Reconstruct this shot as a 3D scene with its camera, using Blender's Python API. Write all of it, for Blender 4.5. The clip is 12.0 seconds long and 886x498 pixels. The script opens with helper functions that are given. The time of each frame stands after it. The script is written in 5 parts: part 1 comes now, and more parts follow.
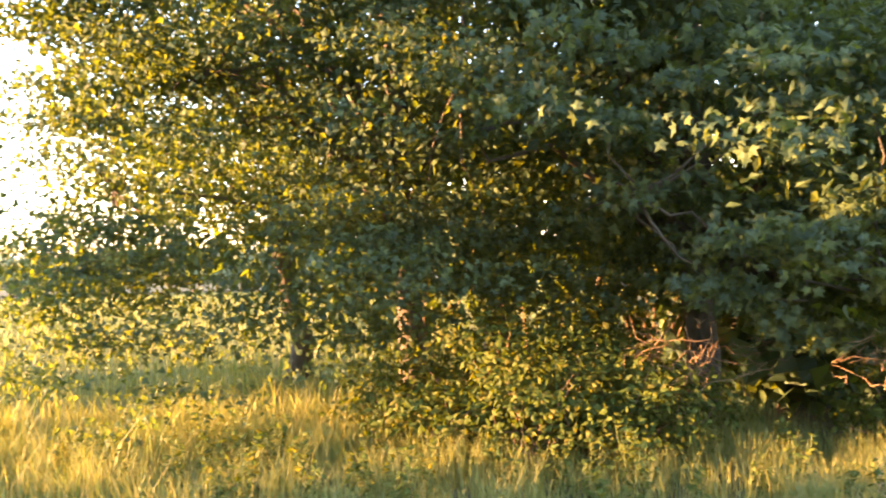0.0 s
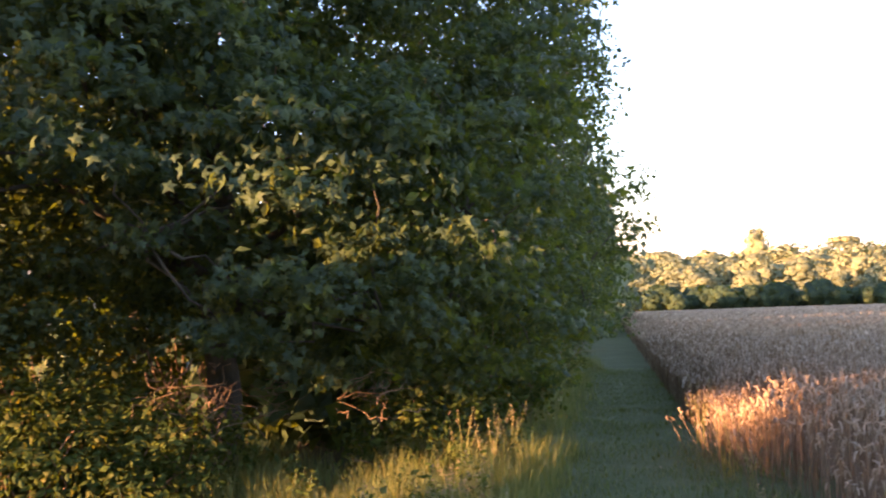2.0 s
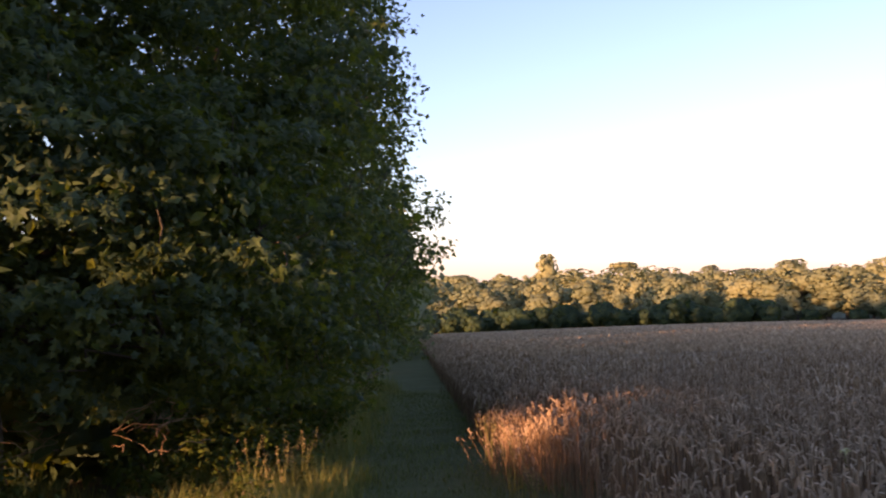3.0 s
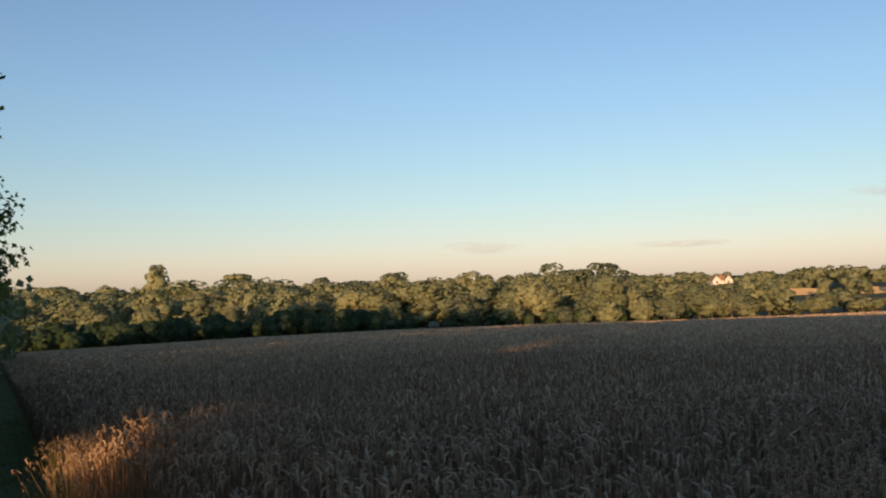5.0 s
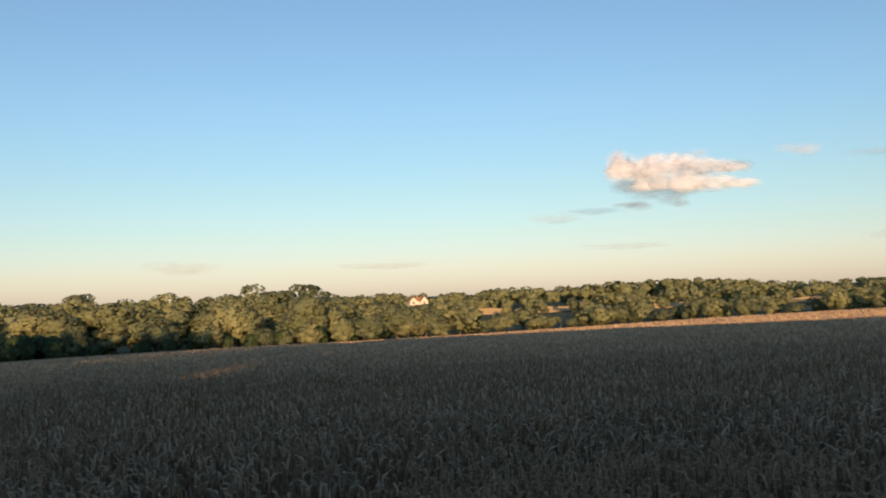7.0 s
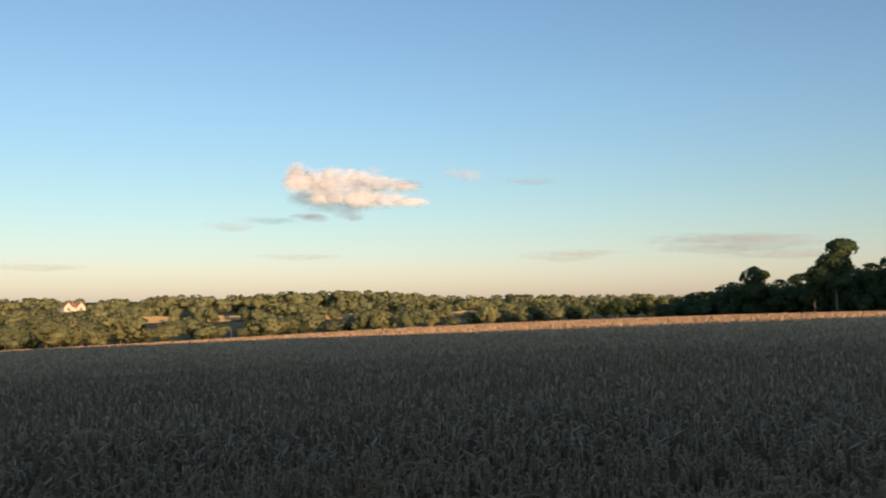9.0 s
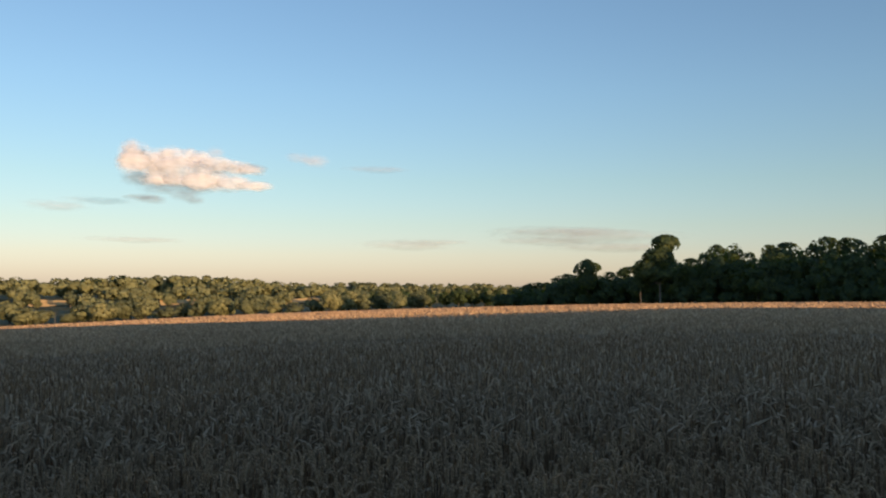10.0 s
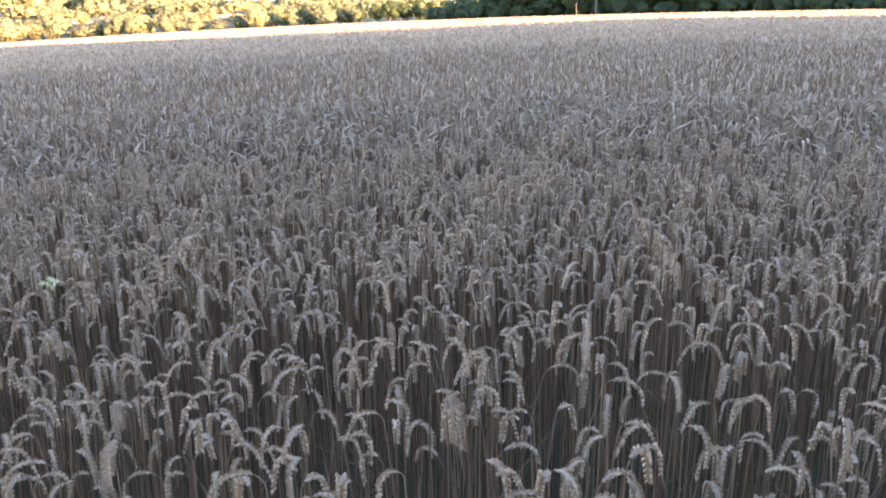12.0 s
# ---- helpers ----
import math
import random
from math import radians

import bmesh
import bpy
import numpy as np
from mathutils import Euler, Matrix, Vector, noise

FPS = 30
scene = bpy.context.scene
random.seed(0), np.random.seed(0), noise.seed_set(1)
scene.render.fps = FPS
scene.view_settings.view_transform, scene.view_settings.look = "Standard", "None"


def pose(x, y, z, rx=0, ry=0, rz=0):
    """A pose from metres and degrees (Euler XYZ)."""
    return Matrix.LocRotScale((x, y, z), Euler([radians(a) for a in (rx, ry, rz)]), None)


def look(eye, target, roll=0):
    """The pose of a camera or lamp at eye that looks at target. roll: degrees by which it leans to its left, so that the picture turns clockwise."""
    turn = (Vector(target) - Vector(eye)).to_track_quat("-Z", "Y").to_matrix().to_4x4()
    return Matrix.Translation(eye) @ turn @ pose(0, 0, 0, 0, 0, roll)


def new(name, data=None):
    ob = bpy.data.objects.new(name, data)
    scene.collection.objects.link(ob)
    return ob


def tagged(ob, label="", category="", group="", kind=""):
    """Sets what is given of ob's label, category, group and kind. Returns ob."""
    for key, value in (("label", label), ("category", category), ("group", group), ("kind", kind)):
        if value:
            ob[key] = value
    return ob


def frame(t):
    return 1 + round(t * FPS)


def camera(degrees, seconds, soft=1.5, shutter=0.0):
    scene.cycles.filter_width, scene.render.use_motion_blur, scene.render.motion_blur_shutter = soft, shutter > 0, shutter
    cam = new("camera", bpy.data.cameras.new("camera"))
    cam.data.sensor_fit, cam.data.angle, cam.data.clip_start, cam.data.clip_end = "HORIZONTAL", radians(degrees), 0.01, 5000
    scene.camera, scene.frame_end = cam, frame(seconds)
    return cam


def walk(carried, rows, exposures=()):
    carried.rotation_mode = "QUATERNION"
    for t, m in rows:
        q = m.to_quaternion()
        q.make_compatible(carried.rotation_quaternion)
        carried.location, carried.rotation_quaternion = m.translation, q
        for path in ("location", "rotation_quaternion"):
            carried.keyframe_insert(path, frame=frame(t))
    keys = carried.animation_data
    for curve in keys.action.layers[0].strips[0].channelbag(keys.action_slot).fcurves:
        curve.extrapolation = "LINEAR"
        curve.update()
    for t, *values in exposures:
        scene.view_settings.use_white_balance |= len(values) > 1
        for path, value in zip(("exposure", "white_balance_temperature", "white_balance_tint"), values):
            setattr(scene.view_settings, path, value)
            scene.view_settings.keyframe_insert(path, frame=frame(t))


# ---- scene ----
cam = camera(54.8, 12.0, soft=1.9, shutter=0.2)
PATH = [
    (0.0, 0.148, -0.081, 1.598, -0.51, 2.40, 1.41),
    (0.5, 0.275, -0.090, 1.607, -0.65, 2.06, -6.24),
    (1.0, 0.364, -0.091, 1.610, 0.00, 1.20, -14.90),
    (1.5, 0.435, -0.094, 1.591, 1.33, 1.65, -20.40),
    (2.0, 0.485, -0.076, 1.600, 1.14, 2.01, -27.72),
    (2.5, 0.527, -0.076, 1.608, 2.02, 1.51, -34.73),
    (3.0, 0.587, -0.068, 1.603, 2.24, 1.73, -40.93),
    (3.5, 0.664, -0.071, 1.590, 1.84, 1.80, -47.91),
    (5.5, 0.934, -0.327, 1.596, 2.88, 1.80, -71.12),
    (6.0, 1.000, -0.398, 1.599, 3.42, 1.98, -75.62),
    (6.5, 1.066, -0.465, 1.605, 3.30, 2.06, -80.96),
    (8.5, 1.177, -0.586, 1.621, 2.96, 0.92, -101.20),
    (9.0, 1.207, -0.613, 1.617, 3.28, 0.54, -107.62),
    (9.5, 1.231, -0.634, 1.615, 4.01, 0.04, -113.61),
    (10.0, 1.242, -0.644, 1.612, 2.46, -0.31, -118.08),
    (10.5, 1.239, -0.643, 1.604, -3.01, 0.01, -121.23),
    (11.0, 1.240, -0.646, 1.589, -9.33, -0.28, -122.99),
    (11.5, 1.241, -0.644, 1.574, -14.10, -0.23, -123.16),
    (12.0, 1.237, -0.647, 1.566, -16.34, 0.31, -122.55),
]
EXPOSURES = [
    (0, 4.5, 9800, 36), (0.5, 6.0, 9700, 46), (1.0, 5.6, 9200, 48), (1.5, 4.5, 8500, 44), (2.0, 3.3, 8200, 46), (2.5, 2.6, 8200, 50), (3.0, 1.95, 8300, 48),
    (3.5, 1.15, 8350, 45), (5.5, 0.87, 7600, 19), (6.5, 0.93, 7600, 18), (8.5, 0.95, 7700, 18), (10.0, 0.95, 7700, 19), (10.5, 1.08, 7900, 24),
    (11.0, 1.4, 9100, 34), (11.5, 2.78, 8700, 46), (12.0, 3.95, 7700, 42),
]
walk(cam, [(t, pose(x, y, z, 90 + p, r, w)) for t, x, y, z, p, r, w in PATH], EXPOSURES)

# ---- daylight: a very low evening sun, far round to the side of the wood ----
SUN_YAW, SUN_UP = 97.0, 6.0          # degrees: to the left of +y, above the horizon
to_sun = Vector((-math.sin(radians(SUN_YAW)) * math.cos(radians(SUN_UP)),
                 math.cos(radians(SUN_YAW)) * math.cos(radians(SUN_UP)), math.sin(radians(SUN_UP))))
world = bpy.data.worlds.new("evening_sky")
scene.world = world
world.use_nodes = True
wn = world.node_tree.nodes
wl = world.node_tree.links
sky = wn.new("ShaderNodeTexSky")
sky.sky_type, sky.sun_disc = "NISHITA", False
sky.sun_elevation, sky.sun_rotation = radians(SUN_UP), radians(-SUN_YAW)
sky.air_density, sky.dust_density, sky.ozone_density = 1.0, 0.25, 3.0
# evening haze: the sky pales towards the horizon
co = wn.new("ShaderNodeTexCoord")
up = wn.new("ShaderNodeSeparateXYZ")
pale = wn.new("ShaderNodeValToRGB")
veil = wn.new("ShaderNodeMix")
veil.data_type, veil.blend_type = "RGBA", "MULTIPLY"
veil.inputs["Factor"].default_value = 1.0
pale.color_ramp.elements[0].position, pale.color_ramp.elements[0].color = 0.0, (0.85, 0.96, 1.70, 1)
pale.color_ramp.elements[1].position, pale.color_ramp.elements[1].color = 0.22, (1.04, 1.09, 1.12, 1)
for at, tone in ((0.035, (0.99, 0.975, 1.33)), (0.07, (1.0, 0.985, 1.12)), (0.12, (1.01, 1.02, 1.04))):
    pale.color_ramp.elements.new(at).color = (*tone, 1)
wl.new(co.outputs["Generated"], up.inputs[0])
wl.new(up.outputs["Z"], pale.inputs[0])
wl.new(sky.outputs[0], veil.inputs["A"])
wl.new(pale.outputs[0], veil.inputs["B"])
wl.new(veil.outputs["Result"], wn["Background"].inputs[0])
wn["Background"].inputs[1].default_value = 0.12
sun = new("sun", bpy.data.lights.new("sun", "SUN"))
sun.data.energy, sun.data.angle, sun.data.color = 2.6, radians(0.6), (1.0, 0.68, 0.38)
sun.matrix_world = look(to_sun * 100, (0, 0, 0))


# ---- materials ----
def material(name):
    m = bpy.data.materials.new(name)
    m.use_nodes = True
    n, l = m.node_tree.nodes, m.node_tree.links
    return m, n, l, n["Principled BSDF"]


def ramp(n, stops):
    r = n.new("ShaderNodeValToRGB")
    while len(r.color_ramp.elements) < len(stops):
        r.color_ramp.elements.new(0.5)
    for e, (at, c) in zip(r.color_ramp.elements, stops):
        e.position, e.color = at, (*c, 1)
    return r


def noise_tex(n, l, scale, detail=4.0, rough=0.6, stretch=None):
    co = n.new("ShaderNodeTexCoord")
    tex = n.new("ShaderNodeTexNoise")
    tex.inputs["Scale"].default_value, tex.inputs["Detail"].default_value, tex.inputs["Roughness"].default_value = scale, detail, rough
    if stretch:
        mp = n.new("ShaderNodeMapping")
        mp.inputs["Scale"].default_value = stretch
        l.new(co.outputs["Object"], mp.inputs[0])
        l.new(mp.outputs[0], tex.inputs["Vector"])
    else:
        l.new(co.outputs["Object"], tex.inputs["Vector"])
    return tex


def two_scale(name, colors, coarse, fine, rough=0.9, bump=0.4, bump_dist=0.02, stretch=None, spec=0.25):
    """Colour by a coarse and a fine noise, with the fine one as relief."""
    m, n, l, b = material(name)
    a, f = noise_tex(n, l, coarse, 5), noise_tex(n, l, fine, 6, 0.7, stretch)
    mix = n.new("ShaderNodeMath")
    mix.operation = "MULTIPLY_ADD"
    mix.inputs[1].default_value = 0.5
    half = n.new("ShaderNodeMath")
    half.operation = "MULTIPLY"
    half.inputs[1].default_value = 0.5
    l.new(a.outputs[0], half.inputs[0])
    l.new(f.outputs[0], mix.inputs[0])
    l.new(half.outputs[0], mix.inputs[2])
    k = len(colors)
    r = ramp(n, [(0.3 + 0.4 * i / (k - 1), c) for i, c in enumerate(colors)])
    l.new(mix.outputs[0], r.inputs[0])
    l.new(r.outputs[0], b.inputs["Base Color"])
    b.inputs["Roughness"].default_value = rough
    b.inputs["Specular IOR Level"].default_value = spec
    bp = n.new("ShaderNodeBump")
    bp.inputs["Strength"].default_value, bp.inputs["Distance"].default_value = bump, bump_dist
    l.new(f.outputs[0], bp.inputs["Height"])
    l.new(bp.outputs[0], b.inputs["Normal"])
    return m


def leaf_material(name, colors, through_light=0.4, rough=0.5, through_color=None, spec=0.3, relief=0.0, by_tree=0.0, by_leaf=1.0):
    """Leaves: each island its own shade of green, some light through the blade."""
    m, n, l, b = material(name)
    geo = n.new("ShaderNodeNewGeometry")
    k = len(colors)
    r = ramp(n, [(i / (k - 1), c) for i, c in enumerate(colors)])
    big = noise_tex(n, l, 0.45, 3)
    add = n.new("ShaderNodeMath")
    add.operation = "MULTIPLY_ADD"
    add.inputs[1].default_value, add.inputs[2].default_value = 0.7, -0.35
    tot = n.new("ShaderNodeMath")
    tot.operation = "ADD"
    l.new(big.outputs[0], add.inputs[0])
    each = n.new("ShaderNodeMath")
    each.operation = "MULTIPLY_ADD"
    each.inputs[1].default_value, each.inputs[2].default_value = by_leaf, 0.5 - 0.5 * by_leaf
    l.new(geo.outputs["Random Per Island"], each.inputs[0])
    l.new(add.outputs[0], tot.inputs[0])
    l.new(each.outputs[0], tot.inputs[1])
    if by_tree:
        info, apart = n.new("ShaderNodeObjectInfo"), n.new("ShaderNodeMath")
        apart.operation = "MULTIPLY_ADD"
        apart.inputs[1].default_value, apart.inputs[2].default_value = by_tree, -0.5 * by_tree
        last = n.new("ShaderNodeMath")
        l.new(info.outputs["Random"], apart.inputs[0])
        l.new(apart.outputs[0], last.inputs[0])
        l.new(tot.outputs[0], last.inputs[1])
        tot = last
    l.new(tot.outputs[0], r.inputs[0])
    l.new(r.outputs[0], b.inputs["Base Color"])
    b.inputs["Roughness"].default_value = rough
    b.inputs["Specular IOR Level"].default_value = spec
    if relief:
        lumpy = noise_tex(n, l, 0.9, 5, 0.7)
        bp = n.new("ShaderNodeBump")
        bp.inputs["Strength"].default_value, bp.inputs["Distance"].default_value = 1.0, relief
        l.new(lumpy.outputs[0], bp.inputs["Height"])
        l.new(bp.outputs[0], b.inputs["Normal"])
    if through_light > 0:
        tr = n.new("ShaderNodeBsdfTranslucent")
        tint = n.new("ShaderNodeMix")
        tint.data_type, tint.blend_type = "RGBA", "MULTIPLY"
        tint.inputs["Factor"].default_value = 1.0
        tint.inputs["B"].default_value = (*(through_color or (2.4, 2.0, 0.7)), 1)
        l.new(r.outputs[0], tint.inputs["A"])
        l.new(tint.outputs["Result"], tr.inputs[0])
        mx = n.new("ShaderNodeMixShader")
        mx.inputs[0].default_value = through_light
        l.new(b.outputs[0], mx.inputs[1])
        l.new(tr.outputs[0], mx.inputs[2])
        l.new(mx.outputs[0], n["Material Output"].inputs[0])
    return m


M_LEAF = leaf_material("maple_leaf", [(0.041, 0.076, 0.045), (0.057, 0.098, 0.054), (0.077, 0.120, 0.059), (0.105, 0.144, 0.054)], 0.38, 0.55, (2.6, 2.0, 0.34), 0.18)
M_SHRUB = leaf_material("shrub_leaf", [(0.042, 0.068, 0.018), (0.062, 0.095, 0.020), (0.088, 0.115, 0.024), (0.125, 0.118, 0.028)], 0.32, 0.6, (2.3, 1.9, 0.45), 0.15)
# paler and greyer than the near leaves: distance haze is put into the colour
M_HAZE_LEAF = leaf_material("far_haze_leaf", [(0.142, 0.168, 0.102), (0.192, 0.218, 0.124), (0.246, 0.264, 0.144), (0.320, 0.322, 0.168)], 0.22, 0.9, (1.4, 1.4, 0.8), 0.05, 0.0, 1.1, 0.35)
M_GRASS_DRY = leaf_material("dry_grass", [(0.175, 0.21, 0.05), (0.26, 0.265, 0.075), (0.36, 0.325, 0.115), (0.11, 0.185, 0.042)], 0.35, 0.6, (1.2, 1.1, 0.7))
M_GRASS = leaf_material("path_grass", [(0.098, 0.135, 0.043), (0.134, 0.175, 0.053), (0.171, 0.206, 0.062), (0.256, 0.237, 0.100)], 0.3, 0.6, (1.6, 1.5, 0.7))
M_EAR = leaf_material("wheat_ear", [(0.330, 0.222, 0.138), (0.500, 0.343, 0.219), (0.680, 0.492, 0.332), (0.420, 0.289, 0.184)], 0.12, 0.8, (1.1, 1.0, 0.8), 0.1)
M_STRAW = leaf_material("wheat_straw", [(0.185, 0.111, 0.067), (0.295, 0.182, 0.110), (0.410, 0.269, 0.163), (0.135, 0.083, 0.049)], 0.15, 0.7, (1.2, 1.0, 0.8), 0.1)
M_BARK = two_scale("bark", [(0.05, 0.04, 0.03), (0.11, 0.09, 0.065), (0.16, 0.13, 0.10)], 3, 30, 0.95, 0.8, 0.02, (1, 1, 0.25))
M_TWIG = two_scale("bare_twig", [(0.17, 0.10, 0.06), (0.26, 0.16, 0.09), (0.34, 0.23, 0.14)], 4, 40, 0.85, 0.4, 0.005)
M_EARTH = two_scale("earth", [(0.06, 0.055, 0.03), (0.085, 0.08, 0.04), (0.11, 0.10, 0.05)], 0.3, 14, 0.95, 0.6, 0.05)
M_PATH = two_scale("mown_turf", [(0.067, 0.088, 0.030), (0.104, 0.128, 0.043), (0.171, 0.163, 0.073)], 1.2, 22, 0.95, 0.7, 0.04)
M_CANOPY = two_scale("wheat_canopy", [(0.250, 0.166, 0.103), (0.360, 0.242, 0.149), (0.460, 0.318, 0.201)], 0.12, 5, 1.0, 0.7, 0.05, spec=0.0)
M_STUBBLE = two_scale("stubble", [(0.34, 0.24, 0.125), (0.45, 0.325, 0.17), (0.52, 0.385, 0.21)], 0.05, 1.2, 1.0, 0.4, 0.1, spec=0.0)
M_MEADOW = two_scale("sunny_meadow", [(0.11, 0.115, 0.035), (0.18, 0.165, 0.055), (0.28, 0.225, 0.09)], 0.25, 9, 1.0, 0.6, 0.05, spec=0.0)
M_HILL = two_scale("far_meadow", [(0.05, 0.06, 0.025), (0.08, 0.085, 0.035), (0.12, 0.11, 0.05)], 0.01, 0.3, 0.95, 0.3, 0.2)
M_WHITE = two_scale("white_render", [(0.66, 0.61, 0.52), (0.71, 0.66, 0.57), (0.75, 0.70, 0.61)], 0.4, 6, 0.8, 0.1, 0.01)
M_TILE = two_scale("roof_tile", [(0.36, 0.19, 0.11), (0.44, 0.24, 0.14), (0.50, 0.30, 0.19)], 0.6, 8, 0.85, 0.4, 0.03)
M_POLE = two_scale("weathered_pole", [(0.14, 0.12, 0.10), (0.20, 0.175, 0.145), (0.27, 0.235, 0.195)], 1, 12, 0.9, 0.3, 0.01)


# ---- plan ----
CX, CY = 0.8, -0.3                                   # where the rise of the land is told from
ALONG = np.array((0.6225, 0.7826))                   # the way that the path runs
ACROSS = np.array((0.7826, -0.6225))                 # from the wood over the path into the wheat
WHEAT_EDGE, PATH_EDGE = 1.62, -0.1                   # metres across
SLOPES = [(-180, 0.010), (-150, 0.012), (-90, 0.004), (-28, -0.030), (0, -0.045), (38, -0.0545), (60, -0.0475), (79, -0.0440), (86, -0.0436),
          (96, -0.0370), (110, -0.0263), (122, -0.0193), (132, -0.0130), (141, -0.0098), (160, -0.003), (180, 0.010)]
FIELD_ENDS = [(-180, 160), (-40, 160), (38, 150), (80, 165), (90, 215), (105, 250), (124, 226), (132, 200), (141, 178), (150, 163), (180, 150)]


def bearing(x, y):
    """Degrees to the right of +y."""
    return np.degrees(np.arctan2(np.asarray(x, float) - CX, np.asarray(y, float) - CY))


def slope_at(a):
    s = sum(np.interp((a + k + 180) % 360 - 180, [p[0] for p in SLOPES], [p[1] for p in SLOPES]) for k in (-6, -3, 0, 3, 6))
    return s / 5


def field_end(a):
    return np.interp(a, [p[0] for p in FIELD_ENDS], [p[1] for p in FIELD_ENDS])


def land(x, y):
    """Height of the ground."""
    x, y = np.asarray(x, float), np.asarray(y, float)
    a, r = bearing(x, y), np.maximum(np.hypot(x - CX, y - CY), 1e-6)
    s, e = slope_at(a), field_end(a)
    t1 = np.clip((r - e) / (0.25 * e), 0, 1)
    t2 = np.clip(np.log(r / (1.25 * e)) / np.log(700 / (1.25 * e)), 0, 1)
    t3 = np.clip(np.log(r / 700) / np.log(1500 / 700), 0, 1)
    t4 = np.clip(np.log(r / 1500) / np.log(3), 0, 1)
    tilt = s - 0.002 * t1
    tilt = tilt + (-0.014 - tilt) * t2
    tilt = tilt + (-0.005 - tilt) * t3
    tilt = tilt + (-0.001 - tilt) * t4
    return tilt * r


def spot(s, c):
    """A place by metres along the path and across it."""
    return ALONG * s + ACROSS * c


def polar(right, dist):
    """A place by its bearing from the walk, in degrees to the right of +y, and distance."""
    return CX + dist * math.sin(radians(right)), CY + dist * math.cos(radians(right))


# ---- building ----
def mesh_of(name, verts, faces, mats=(), face_mats=None, smooth=False):
    """A mesh from arrays; faces all have the same number of corners."""
    verts, faces = np.asarray(verts, np.float32), np.asarray(faces, np.int32)
    me = bpy.data.meshes.new(name)
    n, k = faces.shape
    me.vertices.add(len(verts))
    me.vertices.foreach_set("co", verts.ravel())
    me.loops.add(n * k)
    me.loops.foreach_set("vertex_index", faces.ravel())
    me.polygons.add(n)
    me.polygons.foreach_set("loop_start", np.arange(0, n * k, k, dtype=np.int32))
    for m in mats:
        me.materials.append(m)
    if face_mats is not None:
        me.polygons.foreach_set("material_index", np.asarray(face_mats, np.int32))
    me.polygons.foreach_set("use_smooth", np.full(n, smooth))
    me.update(calc_edges=True)
    return me


def part(name, me, parent=None, label=""):
    ob = new(name, me)
    ob.parent = parent
    return tagged(ob, label)


def thing(name, place, label, category, group="", kind=""):
    ob = new(name)
    ob.location = place
    return tagged(ob, label, category, group, kind)


def tube(points, radii, sides=6):
    """Vertices and quads of a tapered tube through points."""
    points = np.asarray(points, float)
    verts, faces = [], []
    for i, (p, r) in enumerate(zip(points, radii)):
        d = points[min(i + 1, len(points) - 1)] - points[max(i - 1, 0)]
        d = d / (np.linalg.norm(d) + 1e-9)
        u = np.cross(d, (0.31, 0.95, 0.05) if abs(d[2]) > 0.7 else (0, 0, 1.0))
        u = u / np.linalg.norm(u)
        v = np.cross(d, u)
        for k in range(sides):
            a = 2 * math.pi * k / sides
            verts.append(p + r * (math.cos(a) * u + math.sin(a) * v))
        if i:
            o = (i - 1) * sides
            faces += [(o + k, o + (k + 1) % sides, o + sides + (k + 1) % sides, o + sides + k) for k in range(sides)]
    return np.array(verts), np.array(faces)


def joined(pieces):
    """Several (verts, faces) as one."""
    vs, fs, o = [], [], 0
    for v, f in pieces:
        vs.append(v)
        fs.append(np.asarray(f) + o)
        o += len(v)
    return np.concatenate(vs), np.concatenate(fs)


def unit(v):
    return v / (np.linalg.norm(v, axis=-1, keepdims=True) + 1e-9)


def lobed_leaf():
    """A five-lobed leaf of unit length with its stalk's end at the origin: verts, tris."""
    rim = [(0.0, 0.05), (0.36, -0.08), (0.25, 0.20), (0.60, 0.46), (0.22, 0.52), (0.0, 1.0)]
    rim = rim + [(-x, y) for x, y in rim[-2:0:-1]]
    pts = [(0.0, 0.42, 0.06)] + [(x, y, -0.22 * abs(x) - 0.30 * (y - 0.4) ** 2) for x, y in rim]
    k = len(rim)
    return np.array(pts), np.array([(0, 1 + i, 1 + (i + 1) % k) for i in range(k)])


def plain_leaf():
    """A pointed leaf of unit length, folded along its rib."""
    pts = [(0, 0, 0), (0.30, 0.45, -0.08), (0, 1.0, -0.05), (-0.30, 0.45, -0.08), (0, 0.5, 0.05)]
    return np.array(pts), np.array([(0, 1, 4), (1, 2, 4), (2, 3, 4), (3, 0, 4)])


def clump_leaf():
    """A small ragged spray, for crowns far away."""
    pts = [(0, -0.4, 0), (0.5, 0.1, -0.2), (0.1, 0.6, 0.0), (-0.5, 0.15, -0.2)]
    return np.array(pts), np.array([(0, 1, 2), (0, 2, 3)])


def small_lobed():
    """A three-lobed leaf, simpler, for leaves farther off."""
    rim = [(0, 0), (0.48, 0.28), (0.2, 0.5), (0, 1.0), (-0.2, 0.5), (-0.48, 0.28)]
    pts = [(0.0, 0.4, 0.07)] + [(x, y, -0.2 * abs(x)) for x, y in rim]
    return np.array(pts), np.array([(0, 1 + i, 1 + (i + 1) % 6) for i in range(6)])


FLECK = np.array([(-0.5, -0.3, 0), (0.5, -0.2, 0.1), (0.0, 0.6, -0.1)]), np.array([(0, 1, 2)])
LOBED, PLAIN, CLUMP, TRIPLE = lobed_leaf(), plain_leaf(), clump_leaf(), small_lobed()


